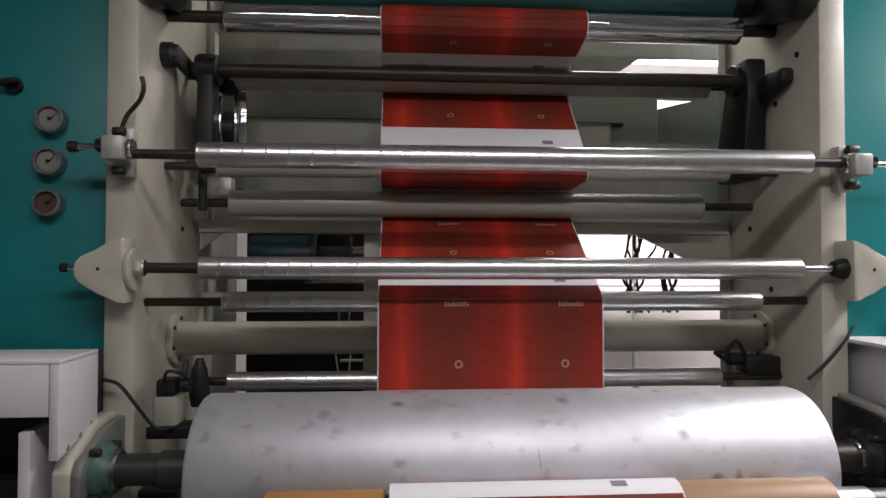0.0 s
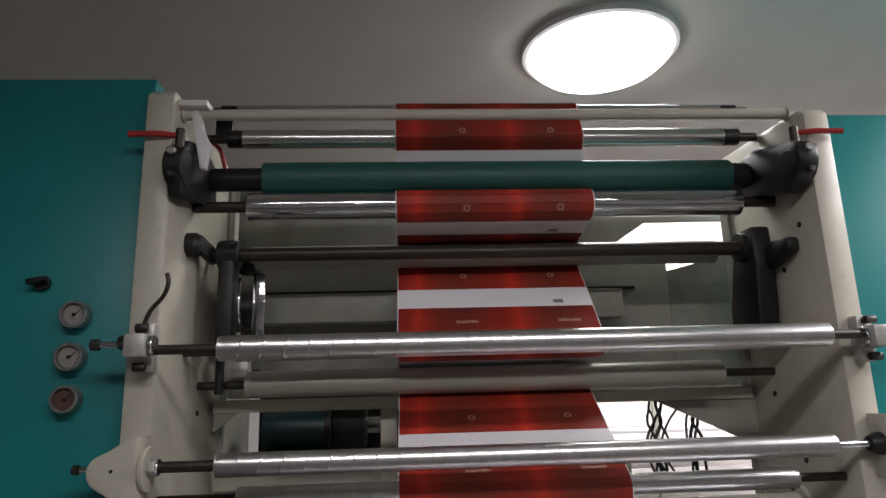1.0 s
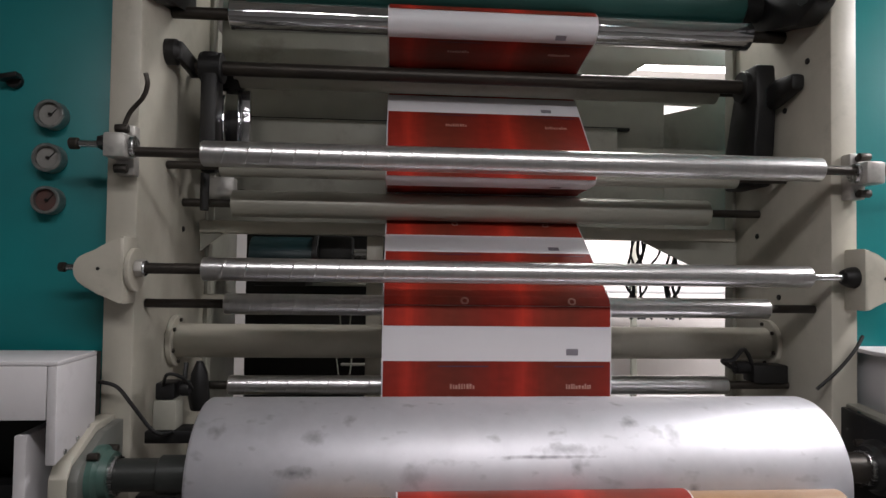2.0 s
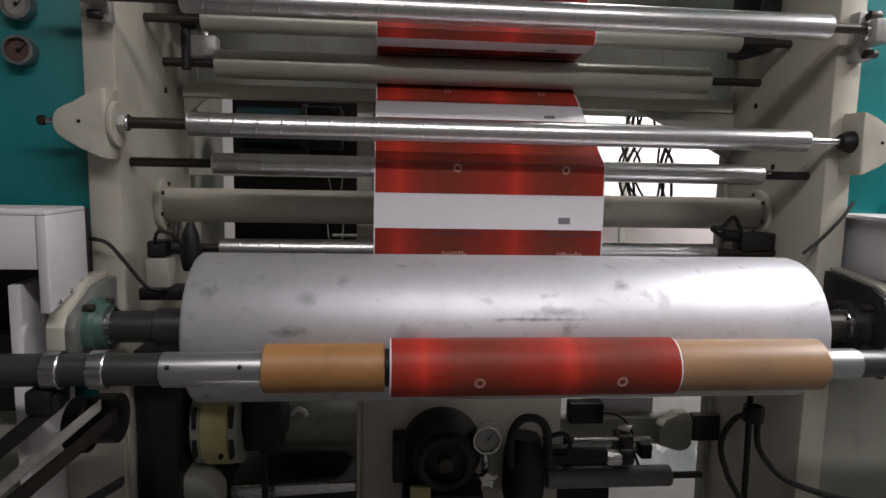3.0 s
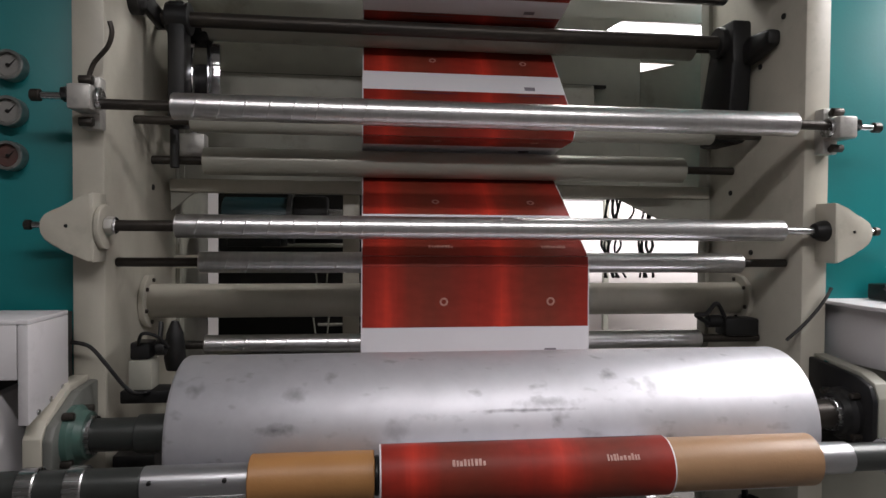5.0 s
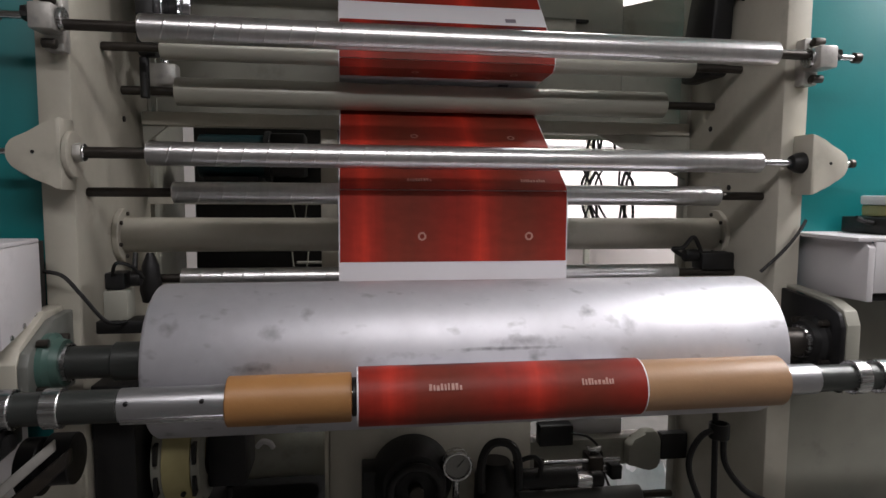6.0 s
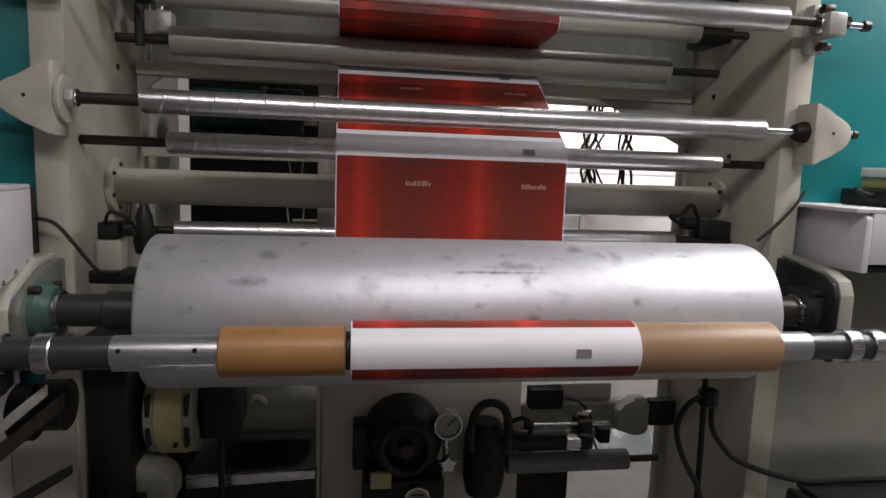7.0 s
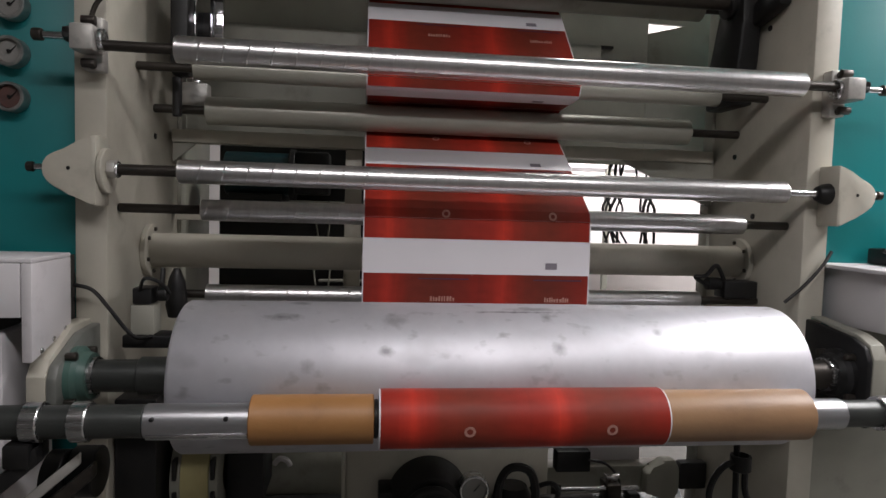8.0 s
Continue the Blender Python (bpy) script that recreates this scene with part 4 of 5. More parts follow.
def web_line(start, guides, last_heading, step):
    """Points (y, z, heading) of a band that runs from start round the guide rollers."""
    stops = [(start[0], start[1], 0.0, 1)] + list(guides)
    spans = []
    for (y0, z0, r0, s0), (y1, z1, r1, s1) in zip(stops, stops[1:]):
        dy, dz = y1 - y0, z1 - z0
        a = math.atan2(dz, dy) + math.asin(max(-1, min(1, (s0 * r0 - s1 * r1) / math.hypot(dy, dz))))
        spans.append((a, (y0 + s0 * r0 * math.sin(a), z0 - s0 * r0 * math.cos(a)), (y1 + s1 * r1 * math.sin(a), z1 - s1 * r1 * math.cos(a))))
    line = []
    for n, (a, p, q) in enumerate(spans):
        m = max(1, int(math.hypot(q[0] - p[0], q[1] - p[1]) / step))
        line += [(p[0] + (q[0] - p[0]) * k / m, p[1] + (q[1] - p[1]) * k / m, a) for k in range(m)]
        y, z, r, s = guides[n]
        b = spans[n + 1][0] if n + 1 < len(spans) else last_heading
        turn = (b - a) * s % (2 * math.pi) * s
        m = max(1, int(abs(turn) * r / step))
        line += [(y + s * r * math.sin(a + turn * k / m), z - s * r * math.cos(a + turn * k / m), a + turn * k / m) for k in range(m)]
    return line


LINE = web_line((0.352, 2.509), GUIDES, math.pi, 0.003)
WAY = [0.85]
for a, b in zip(LINE, LINE[1:]):
    WAY.append(WAY[-1] + math.hypot(b[0] - a[0], b[1] - a[1]))
HEAD = list(np.unwrap([a for *_, a in LINE]))
FIRST = 0.86
LOOP = 7 * REPEAT


def on_web(s, lift):
    """Where the web's print side is at the distance s along its way: y, z and heading."""
    y, z, a = (float(np.interp(s, WAY, column)) for column in ([p[0] for p in LINE], [p[1] for p in LINE], HEAD))
    return y + lift * math.sin(a), z - lift * math.cos(a), a


web = thing("paper_web", (0, 0, 0), "red-printed white paper web running over the rollers", "paper web")


def web_sheet():
    bm = bmesh.new()
    rows = []
    for y, z, a in LINE[::2]:
        rows.append([bm.verts.new((x, y - d * math.sin(a), z + d * math.cos(a))) for d in (0, 0.0004) for x in (WEB_L, WEB_R)])
    for p, q in zip(rows, rows[1:]):
        for i, j in ((0, 1), (1, 3), (3, 2), (2, 0)):
            bm.faces.new((p[i], p[j], q[j], q[i]))
    return bm


part("sheet", web_sheet(), PAPER, web, "white paper")


def flat_piece(name, x0, x1, half, thick, mat, v0=0.0, v1=1.0, at=(0, 0), parent=None, bm=None):
    """A thin piece of print that lies in its own xy plane, y along the web."""
    bm = bm or bmesh.new()
    layer = bm.loops.layers.uv.new("print")
    bmesh.ops.create_cube(bm, size=1.0, matrix=Matrix.Translation(((x0 + x1) / 2, at[1], at[0] - thick / 2)) @ Matrix.Diagonal((x1 - x0, 2 * half, thick, 1)))
    for f in bm.faces:
        for loop in f.loops:
            c = loop.vert.co
            loop[layer].uv = ((c.x - WEB_L) / (WEB_R - WEB_L), v0 + (v1 - v0) * ((c.y - at[1]) / (2 * half) + 0.5))
    return finish(name, bm, mat)


def mark_ring(name, x, y, r, z):
    bm = lathe([(z - 0.0004, r * 0.55), (z - 0.0004, r), (z, r), (z, r * 0.55), (z - 0.0004, r * 0.55)], (x, y, 0), "z", 20)
    return finish(name, bm, PALE_INK)


EDGE = 0.003
STRIP_MESH = [flat_piece("print_strip", WEB_L + EDGE, WEB_R - EDGE, STRIP / 2, 0.0005, PRINT, k / STRIPS, (k + 1) / STRIPS) for k in range(STRIPS)]
TEXT_X = ((-0.150, -0.085), (0.140, 0.205))


def word_bars(x0, x1, seed):
    """A row of small upright bars, as long and as high as a line of unreadable writing."""
    rng, bm, x = random.Random(seed), bmesh.new(), x0
    bm.loops.layers.uv.new("print")
    while x < x1 - 0.004:
        w, h = rng.uniform(0.003, 0.006), rng.uniform(0.008, 0.013)
        bmesh.ops.create_cube(bm, size=1.0, matrix=Matrix.Translation((x + w / 2, (h - 0.011) / 2, 0.00045)) @ Matrix.Diagonal((w, h, 0.0003, 1)))
        x += w + rng.uniform(0.0015, 0.003)
    return finish("word", bm, PALE_INK)


WORD_MESH = [word_bars(a, b, k) for k, (a, b) in enumerate(TEXT_X)]
RING_MESH = [mark_ring("round_mark", x, 0.0, 0.0105, 0.0006) for x in (-0.115, 0.155)]
FINE_MESH = [flat_piece("fine_line", a - 0.03, b + 0.03, 0.0016, 0.0003, BLUE_INK, at=(0.0006, 0.0)) for a, b in TEXT_X]
MARK_MESH = flat_piece("register_mark", 0.140, 0.170, 0.008, 0.0004, INK)

# how far the paper has run, in metres, at each time
RUN = [(0, 0.120), (0.5, 0.607), (1, 1.136), (1.5, 1.640), (2, 2.110), (3.5, 3.750), (4, 4.285), (5.5, 6.048), (6, 6.548), (6.5, 7.180), (7, 7.750), (7.5, 8.386), (8, 8.957)]


def run_at(t):
    return float(np.interp(t, [a for a, _ in RUN], [b for _, b in RUN]))


TIMES = [k / FPS for k in range(int(8.0 * FPS) + 1)]


def web_rows(offset):
    """The poses of a piece of print that lies offset behind the first white band's middle."""
    rows = []
    for t in TIMES:
        s = FIRST + (run_at(t) + offset - FIRST) % LOOP
        y, z, a = on_web(s, 0.0009)
        rows.append((t, Matrix.LocRotScale((0, y, z), Euler((a + math.pi, 0, 0)), None)))
    return rows


MOVING = []
for n in range(7):
    for k in range(STRIPS):
        strip = new("print_strip", STRIP_MESH[k])
        strip.parent = web
        # the strips of one repeat follow behind its white band
        offset = n * REPEAT - BAND / 2 - (k + 0.5) * STRIP
        MOVING.append((strip, offset))
        if k == 2:
            for me in RING_MESH:
                ob = new("round_mark", me)
                ob.parent = strip
        if k == STRIPS - 3:
            for me in WORD_MESH:
                ob = new("word", me)
                ob.parent = strip
        if k == STRIPS - 1:
            for me in FINE_MESH:
                ob = new("fine_line", me)
                ob.parent = strip
    mark = new("register_mark", MARK_MESH)
    mark.parent = web
    MOVING.append((mark, n * REPEAT + 0.02))

# the roll itself: a white core of paper with one printed panel round it
paper_roll = thing("paper_roll", (0, ROLL_Y, ROLL_Z), "roll of red-printed paper winding up before the drum", "paper roll")
ROLL_L, ROLL_RIGHT = -0.280, 0.2725
roll_body = part("paper", lathe([(ROLL_L, 0.0312), (ROLL_L, ROLL_R), (ROLL_RIGHT, ROLL_R), (ROLL_RIGHT, 0.0312)], (0, ROLL_Y, ROLL_Z), "x", 72), PAPER, paper_roll, "white paper windings")


def roll_print():
    """The printed panel on the roll, in the roll's own space; angle 0 faces the camera side at the white band's middle."""
    bm = bmesh.new()
    layer = bm.loops.layers.uv.new("print")
    half = math.pi * BAND / REPEAT
    steps, lo, hi = 48, ROLL_L + 0.003, ROLL_RIGHT - 0.003
    rows = []
    for k in range(steps + 1):
        a = half + (2 * math.pi - 2 * half) * k / steps
        rows.append((k / steps, [bm.verts.new((x, -r * math.cos(a), r * math.sin(a))) for r in (ROLL_R + 0.0008, ROLL_R + 0.0002) for x in (lo, hi)]))
    for (v0, p), (v1, q) in zip(rows, rows[1:]):
        for i, j in ((0, 1), (1, 3), (3, 2), (2, 0)):
            f = bm.faces.new((p[i], p[j], q[j], q[i]))
            for loop, (u, v) in zip(f.loops, ((i % 2, v0), (j % 2, v0), (j % 2, v1), (i % 2, v1))):
                loop[layer].uv = (u, v)
    return finish("printed_panel", bm, PRINT)


panel = new("printed_panel", roll_print())
panel.parent = roll_body


def on_roll(name, mesh, angle):
    ob = new(name, mesh)
    ob.parent = panel
    r = ROLL_R + 0.0012
    ob.matrix_basis = Matrix.LocRotScale((0.0, -r * math.cos(angle), r * math.sin(angle)), Euler((math.pi / 2 - angle, 0, 0)), None)
    return ob


for me in RING_MESH:
    on_roll("round_mark", me, math.pi * BAND / REPEAT + 0.95)
for me in WORD_MESH:
    on_roll("word", me, 2 * math.pi - math.pi * BAND / REPEAT - 1.25)
for me in FINE_MESH:
    on_roll("fine_line", me, 2 * math.pi - math.pi * BAND / REPEAT - 0.2)
mark = on_roll("register_mark", MARK_MESH, -0.25)
mark.parent = roll_body


def turning(rate, phase=0.0):
    """Rows of a part that turns about x with the paper's run."""
    return [(t, Matrix.Rotation(phase + rate * run_at(t), 4, "X")) for t in TIMES]

# ---- boxes beside the drum ----
cover = thing("cover_box", (-1.1, -0.1, 1.1), "white folded sheet-metal cover beside the drum", "cover", "sheet covers")
part("top", box(-1.5, -0.938, -0.205, -0.040, 1.290, 1.299, 0.002), WHITE_BOX, cover)
part("front", box(-1.5, -0.9585, -0.205, -0.196, 1.185, 1.2895, 0.002), WHITE_BOX, cover)
part("side", slab([(-0.205, 1.2895), (-0.040, 1.2895), (-0.040, 1.140), (-0.205, 1.098)], -0.957, -0.938, "x", 0.002), WHITE_BOX, cover)
# black block paints the shade inside the hollow cover
part("back", box(-1.5, -0.9585, -0.035, 0.028, 1.03, 1.2895, 0.002), BLACK, cover, "black filling for the cover's shaded hollow")
for y, z in ((-0.17, 1.115), (-0.12, 1.128), (-0.07, 1.140)):
    part("screw", rod(-0.9382, -0.935, 0.006, y, z, "x", 0.001, 12), BRIGHT, cover, "bright screw head")

cover = thing("cover_box", (1.1, -0.1, 1.1), "white folded sheet-metal cover beside the drum", "cover", "sheet covers")
part("top", box(0.883, 1.6, -0.16, 0.084, 1.292, 1.302, 0.002), WHITE_BOX, cover)
part("front", box(0.9305, 1.6, -0.16, -0.15, 1.17, 1.2915, 0.002), WHITE_BOX, cover)
part("side", slab([(-0.148, 1.2915), (-0.16, 1.278), (-0.16, 1.150), (0.084, 1.145), (0.084, 1.2915)], 0.912, 0.930, "x", 0.002), WHITE_BOX, cover)
# black here stands in for the shade below the white cover
part("underside", box(0.9305, 1.6, -0.149, 0.044, 1.150, 1.166, 0.002), BLACK, cover, "underside blackened for shade")

# tools and boxes lying on the cover
stack = thing("tool_tray", (1.2, 0.0, 1.302), "dark tray with small boxes lying on the white cover", "tray")
part("tray", box(1.02, 1.5, -0.10, 0.06, 1.303, 1.345, 0.005), BLACK, stack)
part("yellow_block", box(1.07, 1.5, -0.09, 0.05, 1.346, 1.375, 0.004), YELLOW, stack)
part("white_block", box(1.06, 1.5, -0.085, 0.045, 1.376, 1.40, 0.004), WHITE_BOX, stack)
part("handle", cord([(1.02, -0.05, 1.33), (0.985, -0.06, 1.335), (0.96, -0.06, 1.345)], 0.006), BLACK, stack)

# ---- cables ----
alone("cable", cord([(-0.945, -0.01, 1.225), (-0.905, -0.015, 1.215), (-0.868, -0.02, 1.175), (-0.835, -0.01, 1.125), (-0.815, 0.0, 1.106), (-0.795, 0.03, 1.103)], 0.0045), BLACK, "thin black cable sagging from the cover", "cable", "cables")
alone("cable", cord([(0.885, 0.02, 1.335), (0.86, 0.015, 1.30), (0.82, 0.02, 1.25), (0.77, 0.03, 1.20)], 0.0045), BLACK, "thin black cable stretched beside the frame", "cable", "cables")
alone("cable", cord([(0.64, 0.0, 0.93), (0.645, 0.0, 0.75), (0.65, 0.0, 0.5), (0.655, 0.0, 0.2)], 0.008), BLACK, "thick black cable hanging straight down", "cable", "cables")
alone("cable", cord([(0.645, -0.015, 0.80), (0.60, -0.02, 0.79), (0.57, -0.02, 0.75), (0.564, -0.02, 0.70), (0.593, -0.02, 0.623), (0.638, -0.02, 0.545), (0.655, -0.02, 0.45), (0.65, -0.02, 0.2)], 0.008), BLACK, "thick black cable hanging in a loop", "cable", "cables")
alone("cable", cord([(0.65, -0.03, 0.80), (0.655, -0.03, 0.72), (0.70, -0.03, 0.655), (0.746, -0.035, 0.621), (0.84, -0.045, 0.588), (0.93, -0.06, 0.574), (1.009, -0.06, 0.575), (1.13, -0.06, 0.573), (1.25, -0.06, 0.573)], 0.008), BLACK, "thick black cable sweeping to the side", "cable", "cables")
clip = thing("cable_clip", (0.648, -0.01, 0.79), "small black plastic cable clip", "clip")
part("strap", ring(0.775, 0.815, 0.026, 0.02, 0.647, -0.013, "z", 20), BLACK, clip)

# ---- sensor beside the drum ----
sensor = thing("limit_switch", (-0.80, 0.02, 1.1), "grey limit switch with black roller and wires", "switch")
part("body", box(-0.842, -0.790, 0.03, 0.09, 1.105, 1.175, 0.005), GREYCREAM, sensor)
part("head", box(-0.838, -0.795, 0.03, 0.085, 1.176, 1.215, 0.005), BLACK, sensor)
part("roller", rod(-0.785, -0.765, 0.018, 0.05, 1.20, steps=24), BLACK, sensor)
part("lever", slab([(0.04, 1.19), (0.06, 1.19), (0.075, 1.255), (0.06, 1.26)], -0.784, -0.776, "x", 0.002), BLACK, sensor)
part("base", box(-0.86, -0.74, 0.03, 0.10, 1.075, 1.1045, 0.004), BLACK, sensor)
part("wire", cord([(-0.82, 0.03, 1.21), (-0.80, 0.0, 1.24), (-0.775, 0.02, 1.23), (-0.76, 0.05, 1.20)], 0.004), BLACK, sensor)
lube = thing("lubricator", (-0.78, 0.12, 1.2), "black oiler cup on a small bracket", "oiler")
part("cup", lathe([(1.13, 0), (1.13, 0.02), (1.16, 0.026), (1.22, 0.02), (1.25, 0.008), (1.25, 0)], (-0.77, 0.14, 0), "z", 24), BLACK, lube)
right_switch = thing("limit_switch", (0.70, 0.2, 1.2), "dark limit switch with coiled wires", "switch")
part("body", box(0.70, 0.80, 0.19, 0.25, 1.185, 1.235, 0.006), BLACK, right_switch)
part("head", rod(0.66, 0.70, 0.018, 0.22, 1.225, steps=20), BLACK, right_switch)
part("wire", cord([(0.70, 0.2, 1.24), (0.665, 0.18, 1.28), (0.64, 0.19, 1.25), (0.615, 0.2, 1.245), (0.66, 0.21, 1.22)], 0.006), BLACK, right_switch)

# ---- lower machine ----
mid = thing("control_board", (-0.06, 0.25, 0.3), "cream upright panel carrying the pressure controls", "panel")
part("plate", box(-0.35, 0.225, 0.25, 0.27, 0.25, 0.885, 0.004), CREAM, mid)
part("flange", box(-0.362, -0.3505, 0.235, 0.30, 0.25, 0.885, 0.003), CREAM, mid)


def handwheel(x, y, z, r):
    w = thing("handwheel", (x, y, z), "big black handwheel on a dark gearbox", "handwheel")
    part("housing", lathe([(y + 0.09, 0), (y + 0.09, r * 1.05), (y + 0.03, r * 1.0), (y + 0.0, r * 0.8), (y - 0.01, r * 0.4), (y - 0.012, 0)], (x, 0, z), "y", 48), BLACK, w)
    part("rim", lathe([(y - 0.03 + 0.012 * math.sin(k * math.pi / 6), r * 0.62 + 0.012 * math.cos(k * math.pi / 6)) for k in range(13)], (x, 0, z), "y", 48), BLACK, w)
    part("hub", rod(y - 0.05, y - 0.012, 0.02, x, z, "y", 0.003, 24), STEEL, w)
    part("plate", box(x - 0.092, x - 0.038, y - 0.045, y - 0.030, z - 0.10, z - 0.058, 0.001), YELLOW, w, "small pale label plate")
    return w


wheel = handwheel(-0.125, 0.13, 0.625, 0.105)
part("side_block", box(-0.262, -0.215, 0.16, 0.249, 0.54, 0.66, 0.006), BLACK, wheel)
part("foot_box", box(-0.235, -0.02, 0.09, 0.249, 0.30, 0.54, 0.01), BLACK, wheel, "black gearbox")
small = thing("pressure_dial", (-0.096, 0.08, 0.5), "small round gauge with a printed face on the gearbox", "gauge")
part("rim", ring(0.062, 0.089, 0.034, 0.029, -0.096, 0.503, "y"), BRIGHT, small)
part("face", rod(0.07, 0.089, 0.029, -0.096, 0.503, "y"), GLASS_FACE, small, "pale dial face")
for dz in (-0.010, 0.0, 0.010):
    part("dial_bar", box(-0.113, -0.079, 0.0685, 0.0698, 0.500 + dz, 0.505 + dz, 0), BLACK, small)
dial = thing("pressure_dial", (-0.011, 0.13, 0.62), "round white pressure dial on a brass-grey stem", "gauge")
part("rim", ring(0.12, 0.16, 0.040, 0.034, -0.011, 0.676, "y"), BRIGHT, dial)
part("face", rod(0.128, 0.158, 0.034, -0.011, 0.676, "y"), GLASS_FACE, dial, "white dial face")
part("needle", slab([(-0.013, 0.673), (-0.008, 0.675), (0.008, 0.696)], 0.125, 0.1275, "y", 0), BLACK, dial)
part("stem", rod(0.56, 0.648, 0.009, -0.011, 0.15, "z", 0.002, 16), BRIGHT, dial)
part("cross_knob", slab([(-0.011 + (0.032 if k % 2 == 0 else 0.012) * math.cos(k * math.pi / 5 + 0.3), 0.575 + (0.032 if k % 2 == 0 else 0.012) * math.sin(k * math.pi / 5 + 0.3)) for k in range(10)], 0.10, 0.118, "y", 0.003), BRIGHT, dial, "cast star knob")
part("knob_neck", rod(0.118, 0.15, 0.01, -0.011, 0.575, "y", 0.002, 16), BRIGHT, dial)
part("pipe", rod(0.25, 0.56, 0.006, -0.02, 0.15, "z", 0.002, 12), BRIGHT, dial)
regulator = thing("pressure_regulator", (0.1, 0.15, 0.5), "black pressure regulator with a hooped guard", "regulator")
part("guard", cord([(0.055, 0.13, 0.60), (0.055, 0.13, 0.68), (0.075, 0.13, 0.725), (0.108, 0.13, 0.735), (0.140, 0.13, 0.72), (0.155, 0.13, 0.68), (0.158, 0.13, 0.60)], 0.012), BLACK, regulator)
part("bowl", lathe([(0.45, 0), (0.45, 0.05), (0.50, 0.06), (0.62, 0.058), (0.66, 0.04), (0.66, 0)], (0.107, 0.19, 0), "z", 32), BLACK, regulator)
part("pipe", cord([(0.15, 0.16, 0.66), (0.20, 0.15, 0.68), (0.225, 0.15, 0.66), (0.22, 0.15, 0.62)], 0.007), BLACK, regulator)
part("ram", rod(0.16, 0.34, 0.028, 0.19, 0.60), BLACK, regulator)
part("clevis", box(0.34, 0.385, 0.165, 0.215, 0.575, 0.605, 0.005), BRIGHT, regulator, "bright clevis")
part("joint", rod(0.385, 0.42, 0.022, 0.19, 0.588), BLACK, regulator)
low = guide_roller("low_roller", 0.175, 0.54, 0.030, 0.20, 0.526, "short glossy grey roller low under the drum", PIPE, 0.010, (0.12, 0.64))
part("end_bearing", box(0.13, 0.16, 0.18, 0.249, 0.505, 0.547, 0.004), STEEL, low)
tube = guide_roller("low_roller", -0.60, -0.364, 0.085, 0.43, 0.63, "large dull steel roller under the drum", GREYCREAM, 0.03, (-0.88, -0.352))
# added white piece that imitates a glint on the roller
part("glint_piece", cord([(-0.555, 0.338, 0.672), (-0.54, 0.330, 0.690), (-0.520, 0.330, 0.685), (-0.512, 0.338, 0.668)], 0.008), WHITE_BOX, tube, "white curved piece standing in for a glint")
tray = thing("drip_tray", (-0.5, 0.3, 0.4), "thin bright metal edge of a drip tray", "tray")
part("lip", slab([(-0.706, 0.474), (-0.364, 0.490), (-0.364, 0.515), (-0.706, 0.508)], 0.22, 0.235, "y", 0.002), BRIGHT, tray)
part("pan", box(-0.72, -0.363, 0.236, 0.6, 0.43, 0.49, 0.004), BLACK, tray)
plinth = thing("base_frame", (0, 0.5, 0), "dark machine base under the rollers", "base")
part("beam", box(IN_L + 0.02, 0.52, 0.60, 0.72, 0.0, 0.42, 0.006), BLACK, plinth)
part("rail", box(0.23, 0.72, 0.45, 0.52, 0.505, 0.598, 0.006), GREYCREAM, plinth, "grey-cream rail")
part("label_plate", box(0.385, 0.612, 0.495, 0.505, 0.599, 0.648, 0.001), WHITE_BOX, plinth, "pale plate on the rail")
part("upper_rail", box(0.228, IN_R - 0.005, 0.50, 0.56, 0.662, 0.80, 0.004), STEEL, plinth, "dark steel rail")
part("block", box(0.30, 0.41, 0.40, 0.449, 0.600, 0.668, 0.005), BLACK, plinth)
part("casting", slab([(0.625, 0.60), (0.655, 0.632), (0.695, 0.632), (0.712, 0.60), (0.712, 0.525), (0.700, 0.505), (0.675, 0.498), (0.645, 0.508), (0.60, 0.520), (0.60, 0.59)], 0.405, 0.449, "y", 0.008), GREYCREAM, plinth, "rounded grey casting")
part("link", box(0.714, IN_R - 0.003, 0.41, 0.449, 0.53, 0.62, 0.008), BLACK, plinth)
part("wire", cord([(0.40, 0.40, 0.64), (0.45, 0.38, 0.635), (0.49, 0.37, 0.59), (0.50, 0.36, 0.52), (0.51, 0.30, 0.47)], 0.004), BLACK, plinth)
film_heap = bmesh.new()
rng_film = random.Random(3)
cells = [[film_heap.verts.new((0.80 + 0.05 * i, 1.25 + 0.06 * j, 0.004 + (rng_film.uniform(0.02, 0.16) if 0 < i < 9 and 0 < j < 7 else 0.0))) for j in range(8)] for i in range(10)]
for i in range(9):
    for j in range(7):
        film_heap.faces.new((cells[i][j], cells[i + 1][j], cells[i + 1][j + 1], cells[i][j + 1]))
alone("waste_film", film_heap, FILM, "crumpled pale waste film lying on the floor", "waste film")
linkage = thing("tension_linkage", (0.45, 0.25, 0.5), "greasy steel rods and clamps beside the regulator", "linkage")
part("slide_rod", rod(0.22, 0.52, 0.009, 0.28, 0.575, steps=20), BRIGHT, linkage, "bright slide rod")
part("slide_rod", rod(0.24, 0.50, 0.007, 0.25, 0.615, steps=20), BRIGHT, linkage, "bright slide rod")
part("clamp", box(0.40, 0.445, 0.235, 0.30, 0.56, 0.63, 0.006), STEEL, linkage)
part("clamp", box(0.47, 0.505, 0.24, 0.295, 0.555, 0.60, 0.006), BLACK, linkage)
part("wing_screw", slab([(0.41, 0.63), (0.435, 0.63), (0.445, 0.655), (0.425, 0.645), (0.40, 0.655)], 0.255, 0.27, "y", 0.002), BRIGHT, linkage)
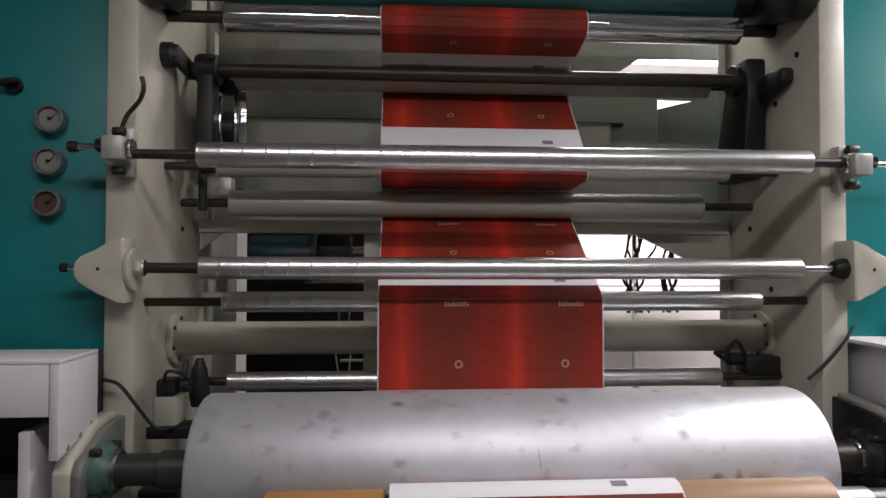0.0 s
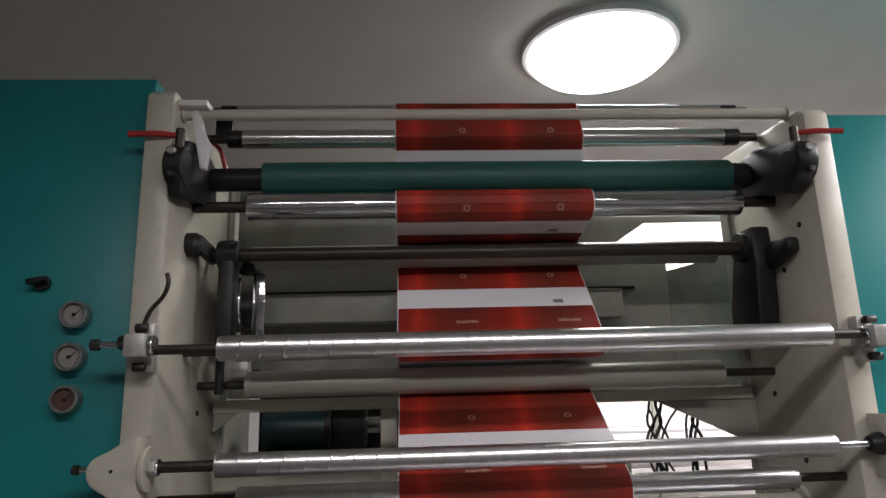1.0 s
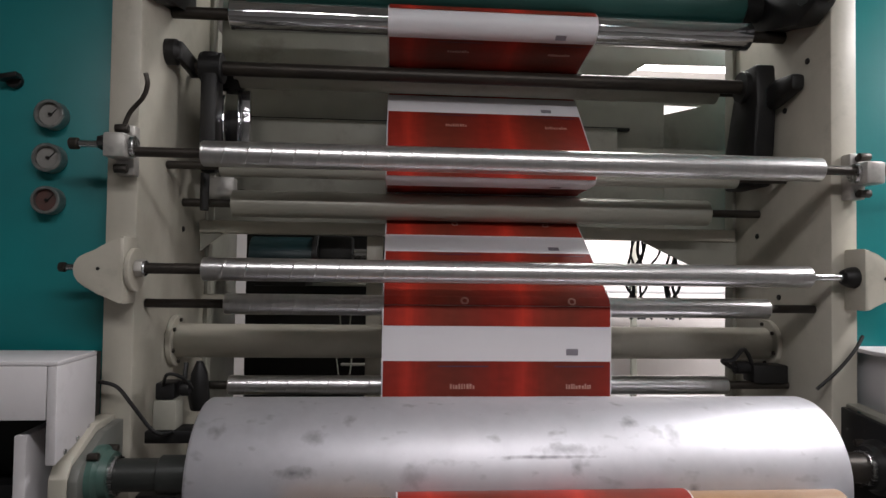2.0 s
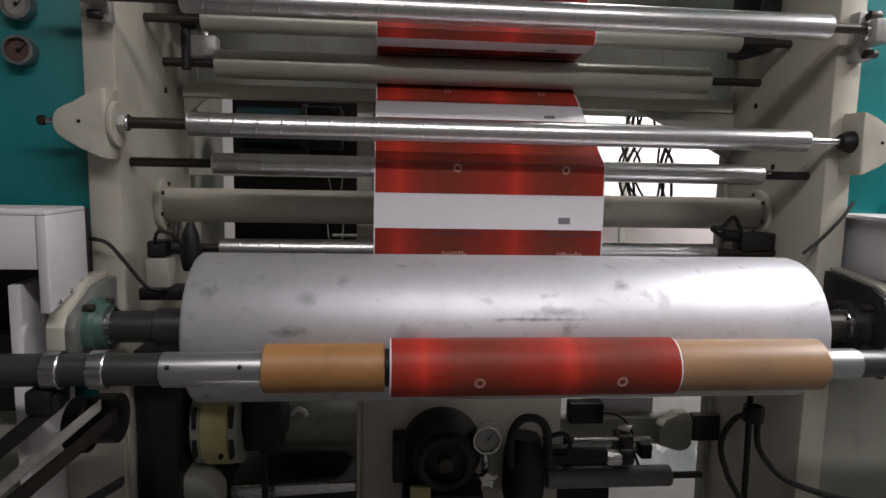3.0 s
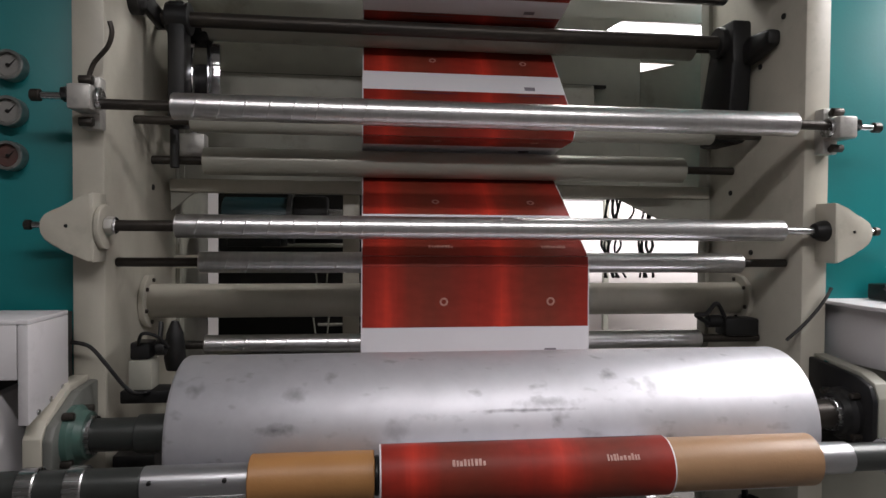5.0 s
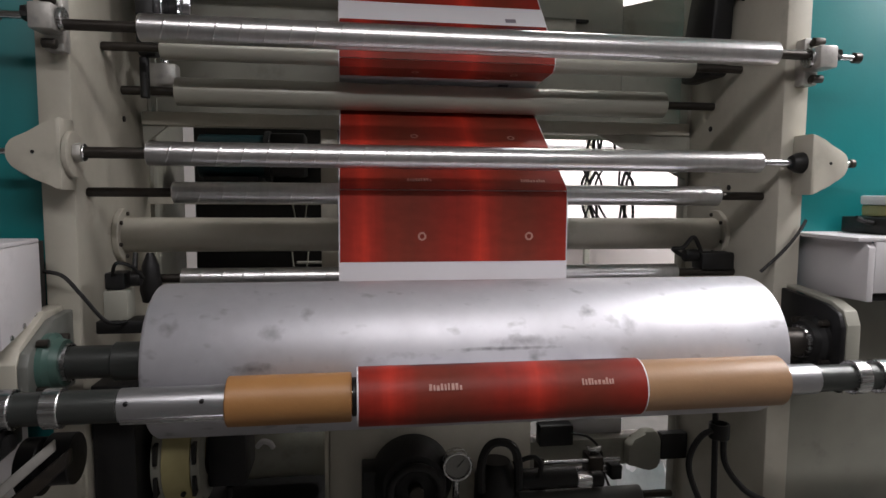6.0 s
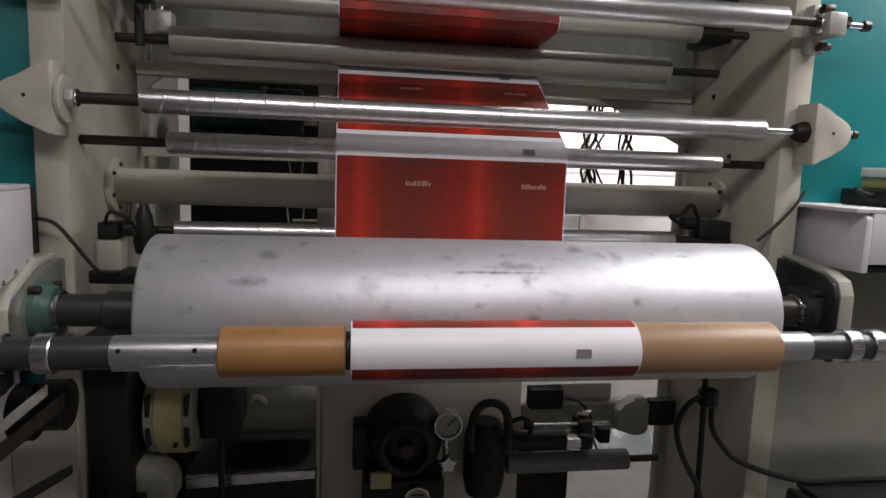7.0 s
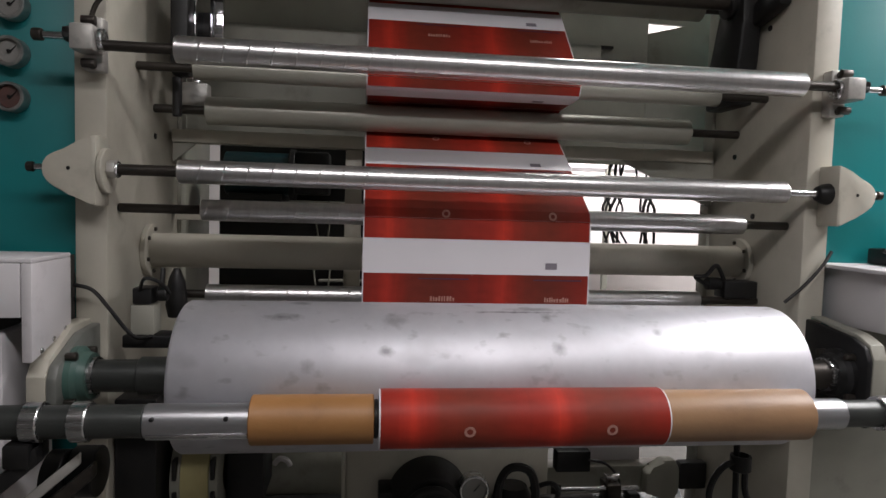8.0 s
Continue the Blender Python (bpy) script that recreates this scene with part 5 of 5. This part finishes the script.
part("link_plate", slab([(0.23, 0.50), (0.26, 0.50), (0.26, 0.64), (0.23, 0.64)], 0.225, 0.235, "y", 0.003), STEEL, linkage)

guard = thing("belt_guard", (-0.6, 0.12, 0.5), "ivory-yellow rounded belt guard with dark slots", "guard")
part("shell", rod(-0.749, -0.682, 0.125, 0.215, 0.72), YELLOW, guard)
part("side_ring", ring(-0.774, -0.7495, 0.122, 0.06, 0.215, 0.72), GREYCREAM, guard)
part("side_ring", ring(-0.6815, -0.660, 0.122, 0.06, 0.215, 0.72), GREYCREAM, guard)
for x in (-0.7615, -0.671):
    for z in (0.655, 0.735):
        part("slot", box(x - 0.005, x + 0.005, 0.085, 0.13, z, z + 0.05, 0.002), BLACK, guard)
part("rivet", rod(0.095, 0.12, 0.006, -0.70, 0.655, "y", 0.002, 12), BLACK, guard)
motor_low = thing("brake_motor", (-0.47, 0.2, 0.6), "black square motor under the drum", "motor")
part("body", box(-0.656, -0.560, 0.17, 0.33, 0.635, 0.85, 0.008), BLACK, motor_low)
part("conduit", rod(0.40, 0.634, 0.009, -0.605, 0.18, "z", 0.002, 12), BLACK, motor_low)
foot = thing("foot_casting", (-0.65, 0.15, 0.4), "grey rounded casting under the belt guard", "casting")
part("body", slab([(-0.815, 0.50), (-0.815, 0.595), (-0.79, 0.612), (-0.745, 0.605), (-0.715, 0.580), (-0.702, 0.555), (-0.704, 0.50)], 0.09, 0.18, "y", 0.012), GREYCREAM, foot)
part("pocket", box(-0.81, -0.765, 0.084, 0.0895, 0.51, 0.54, 0.002), BLACK, foot)

# the side plate's black carries the shade under the drum
side_plate = thing("lower_side_plate", (-0.85, 0.0, 0), "lower side plate of the stand, blackened for shade", "panel")
part("plate", box(-0.885, -0.79, 0.05, 0.30, 0.1, 0.95, 0.005), BLACK, side_plate, "black plate standing for shade")
part("cream_plate", box(-1.0035, -0.875, -0.04, -0.02, 0.2, 0.775, 0.004), CREAM, side_plate, "cream cover plate")


def swing_arm(x, sign):
    a = thing("swing_arm", (x, -0.3, 0.9), "dark double lever arm carrying the winding shaft", "lever", "swing arms")
    part("cradle", box(x - 0.022, x + 0.022, ROLL_Y - 0.03, ROLL_Y + 0.05, ROLL_Z - 0.075, ROLL_Z - 0.031, 0.006), BLACK, a)
    part("arm", slab([(x + 0.03, 0.985), (x + 0.035, 0.955), (x - sign * 0.0 - 0.26, 0.70), (x - 0.30, 0.71)], -0.34, -0.31, "y", 0.006), BLACK, a)
    part("arm", slab([(x + 0.10, 0.93), (x + 0.10, 0.90), (x - 0.2, 0.63), (x - 0.23, 0.65)], -0.285, -0.255, "y", 0.006), STEEL, a)
    part("pulley", rod(x - 0.01, x + 0.025, 0.055, -0.20, 0.87), BLACK, a, "black pulley")
    part("hub", rod(x + 0.027, x + 0.075, 0.05, -0.18, 0.875), BLACK, a)
    part("bright_edge", slab([(x + 0.085, 0.957), (x + 0.085, 0.935), (x - 0.215, 0.668), (x - 0.235, 0.685)], -0.300, -0.288, "y", 0.003), CAST, a, "bare bright strip")
    part("tie", slab([(x + 0.10, 0.78), (x + 0.10, 0.76), (x - 0.15, 0.60), (x - 0.17, 0.62)], -0.25, -0.235, "y", 0.004), BLACK, a)
    return a


swing_arm(-0.90, -1)
stand = thing("shaft_stand", (-1.05, -0.2, 0), "white-painted stand plate behind the shaft's end", "stand")
part("plate", box(-1.03, -1.005, -0.18, 0.02, 0.2, 1.15, 0.004), WHITE_BOX, stand)
# solid black box put where there is only deep shade
part("shade_box", box(-1.5, -1.031, -0.10, 0.02, 0.86, 1.028, 0.004), BLACK, stand, "black box standing in for shade")
part("lower_plate", box(-1.5, -1.031, -0.06, 0.02, 0.2, 0.859, 0.004), GREYCREAM, stand, "grey-cream lower plate")
tool_case = thing("tool_case", (0.95, -0.25, 0.4), "dark blue plastic tool case beside the frame", "case")
part("body", box(0.905, 1.3, -0.15, -0.045, 0.3795, 0.55, 0.01), BLUE, tool_case)
part("end_cap", box(0.872, 0.9045, -0.155, -0.045, 0.385, 0.556, 0.012), BLACK, tool_case, "black rounded end")
part("lid", box(0.906, 1.3, -0.155, -0.042, 0.551, 0.5655, 0.004), BLACK, tool_case)
case_stand = thing("small_table", (1.0, -0.15, 0), "low grey steel table under the tool case", "table")
part("top", box(0.82, 1.35, -0.28, -0.04, 0.36, 0.379, 0.003), GREYCREAM, case_stand)
for x in (0.84, 1.32):
    for y in (-0.26, -0.06):
        part("leg", box(x - 0.012, x + 0.012, y - 0.012, y + 0.012, 0, 0.3595, 0.002), GREYCREAM, case_stand)
lower_right = thing("lower_front_plate", (1.0, 0.04, 0), "broad cream plate closing the stand's front, greyed for shade", "panel")
# greyer paint than the frame's, to darken the plate as shade would
part("plate", box(0.8815, 1.6, 0.045, 0.083, 0.05, 1.13, 0.004), GREYCREAM, lower_right)


# ---- running parts ----
def motions():
    for ob, offset in MOVING:
        walk(ob, web_rows(offset))
    walk(drum_body, turning(-1 / 0.178))
    rate = -2 * math.pi / REPEAT
    # the white band faces the camera, a little upwards, when the paper has run 0.19 m past a repeat
    walk(roll_body, turning(-rate, math.radians(-21) + rate * 0.19))
    for tube_ob in cores:
        walk(tube_ob, turning(-rate))


motions()
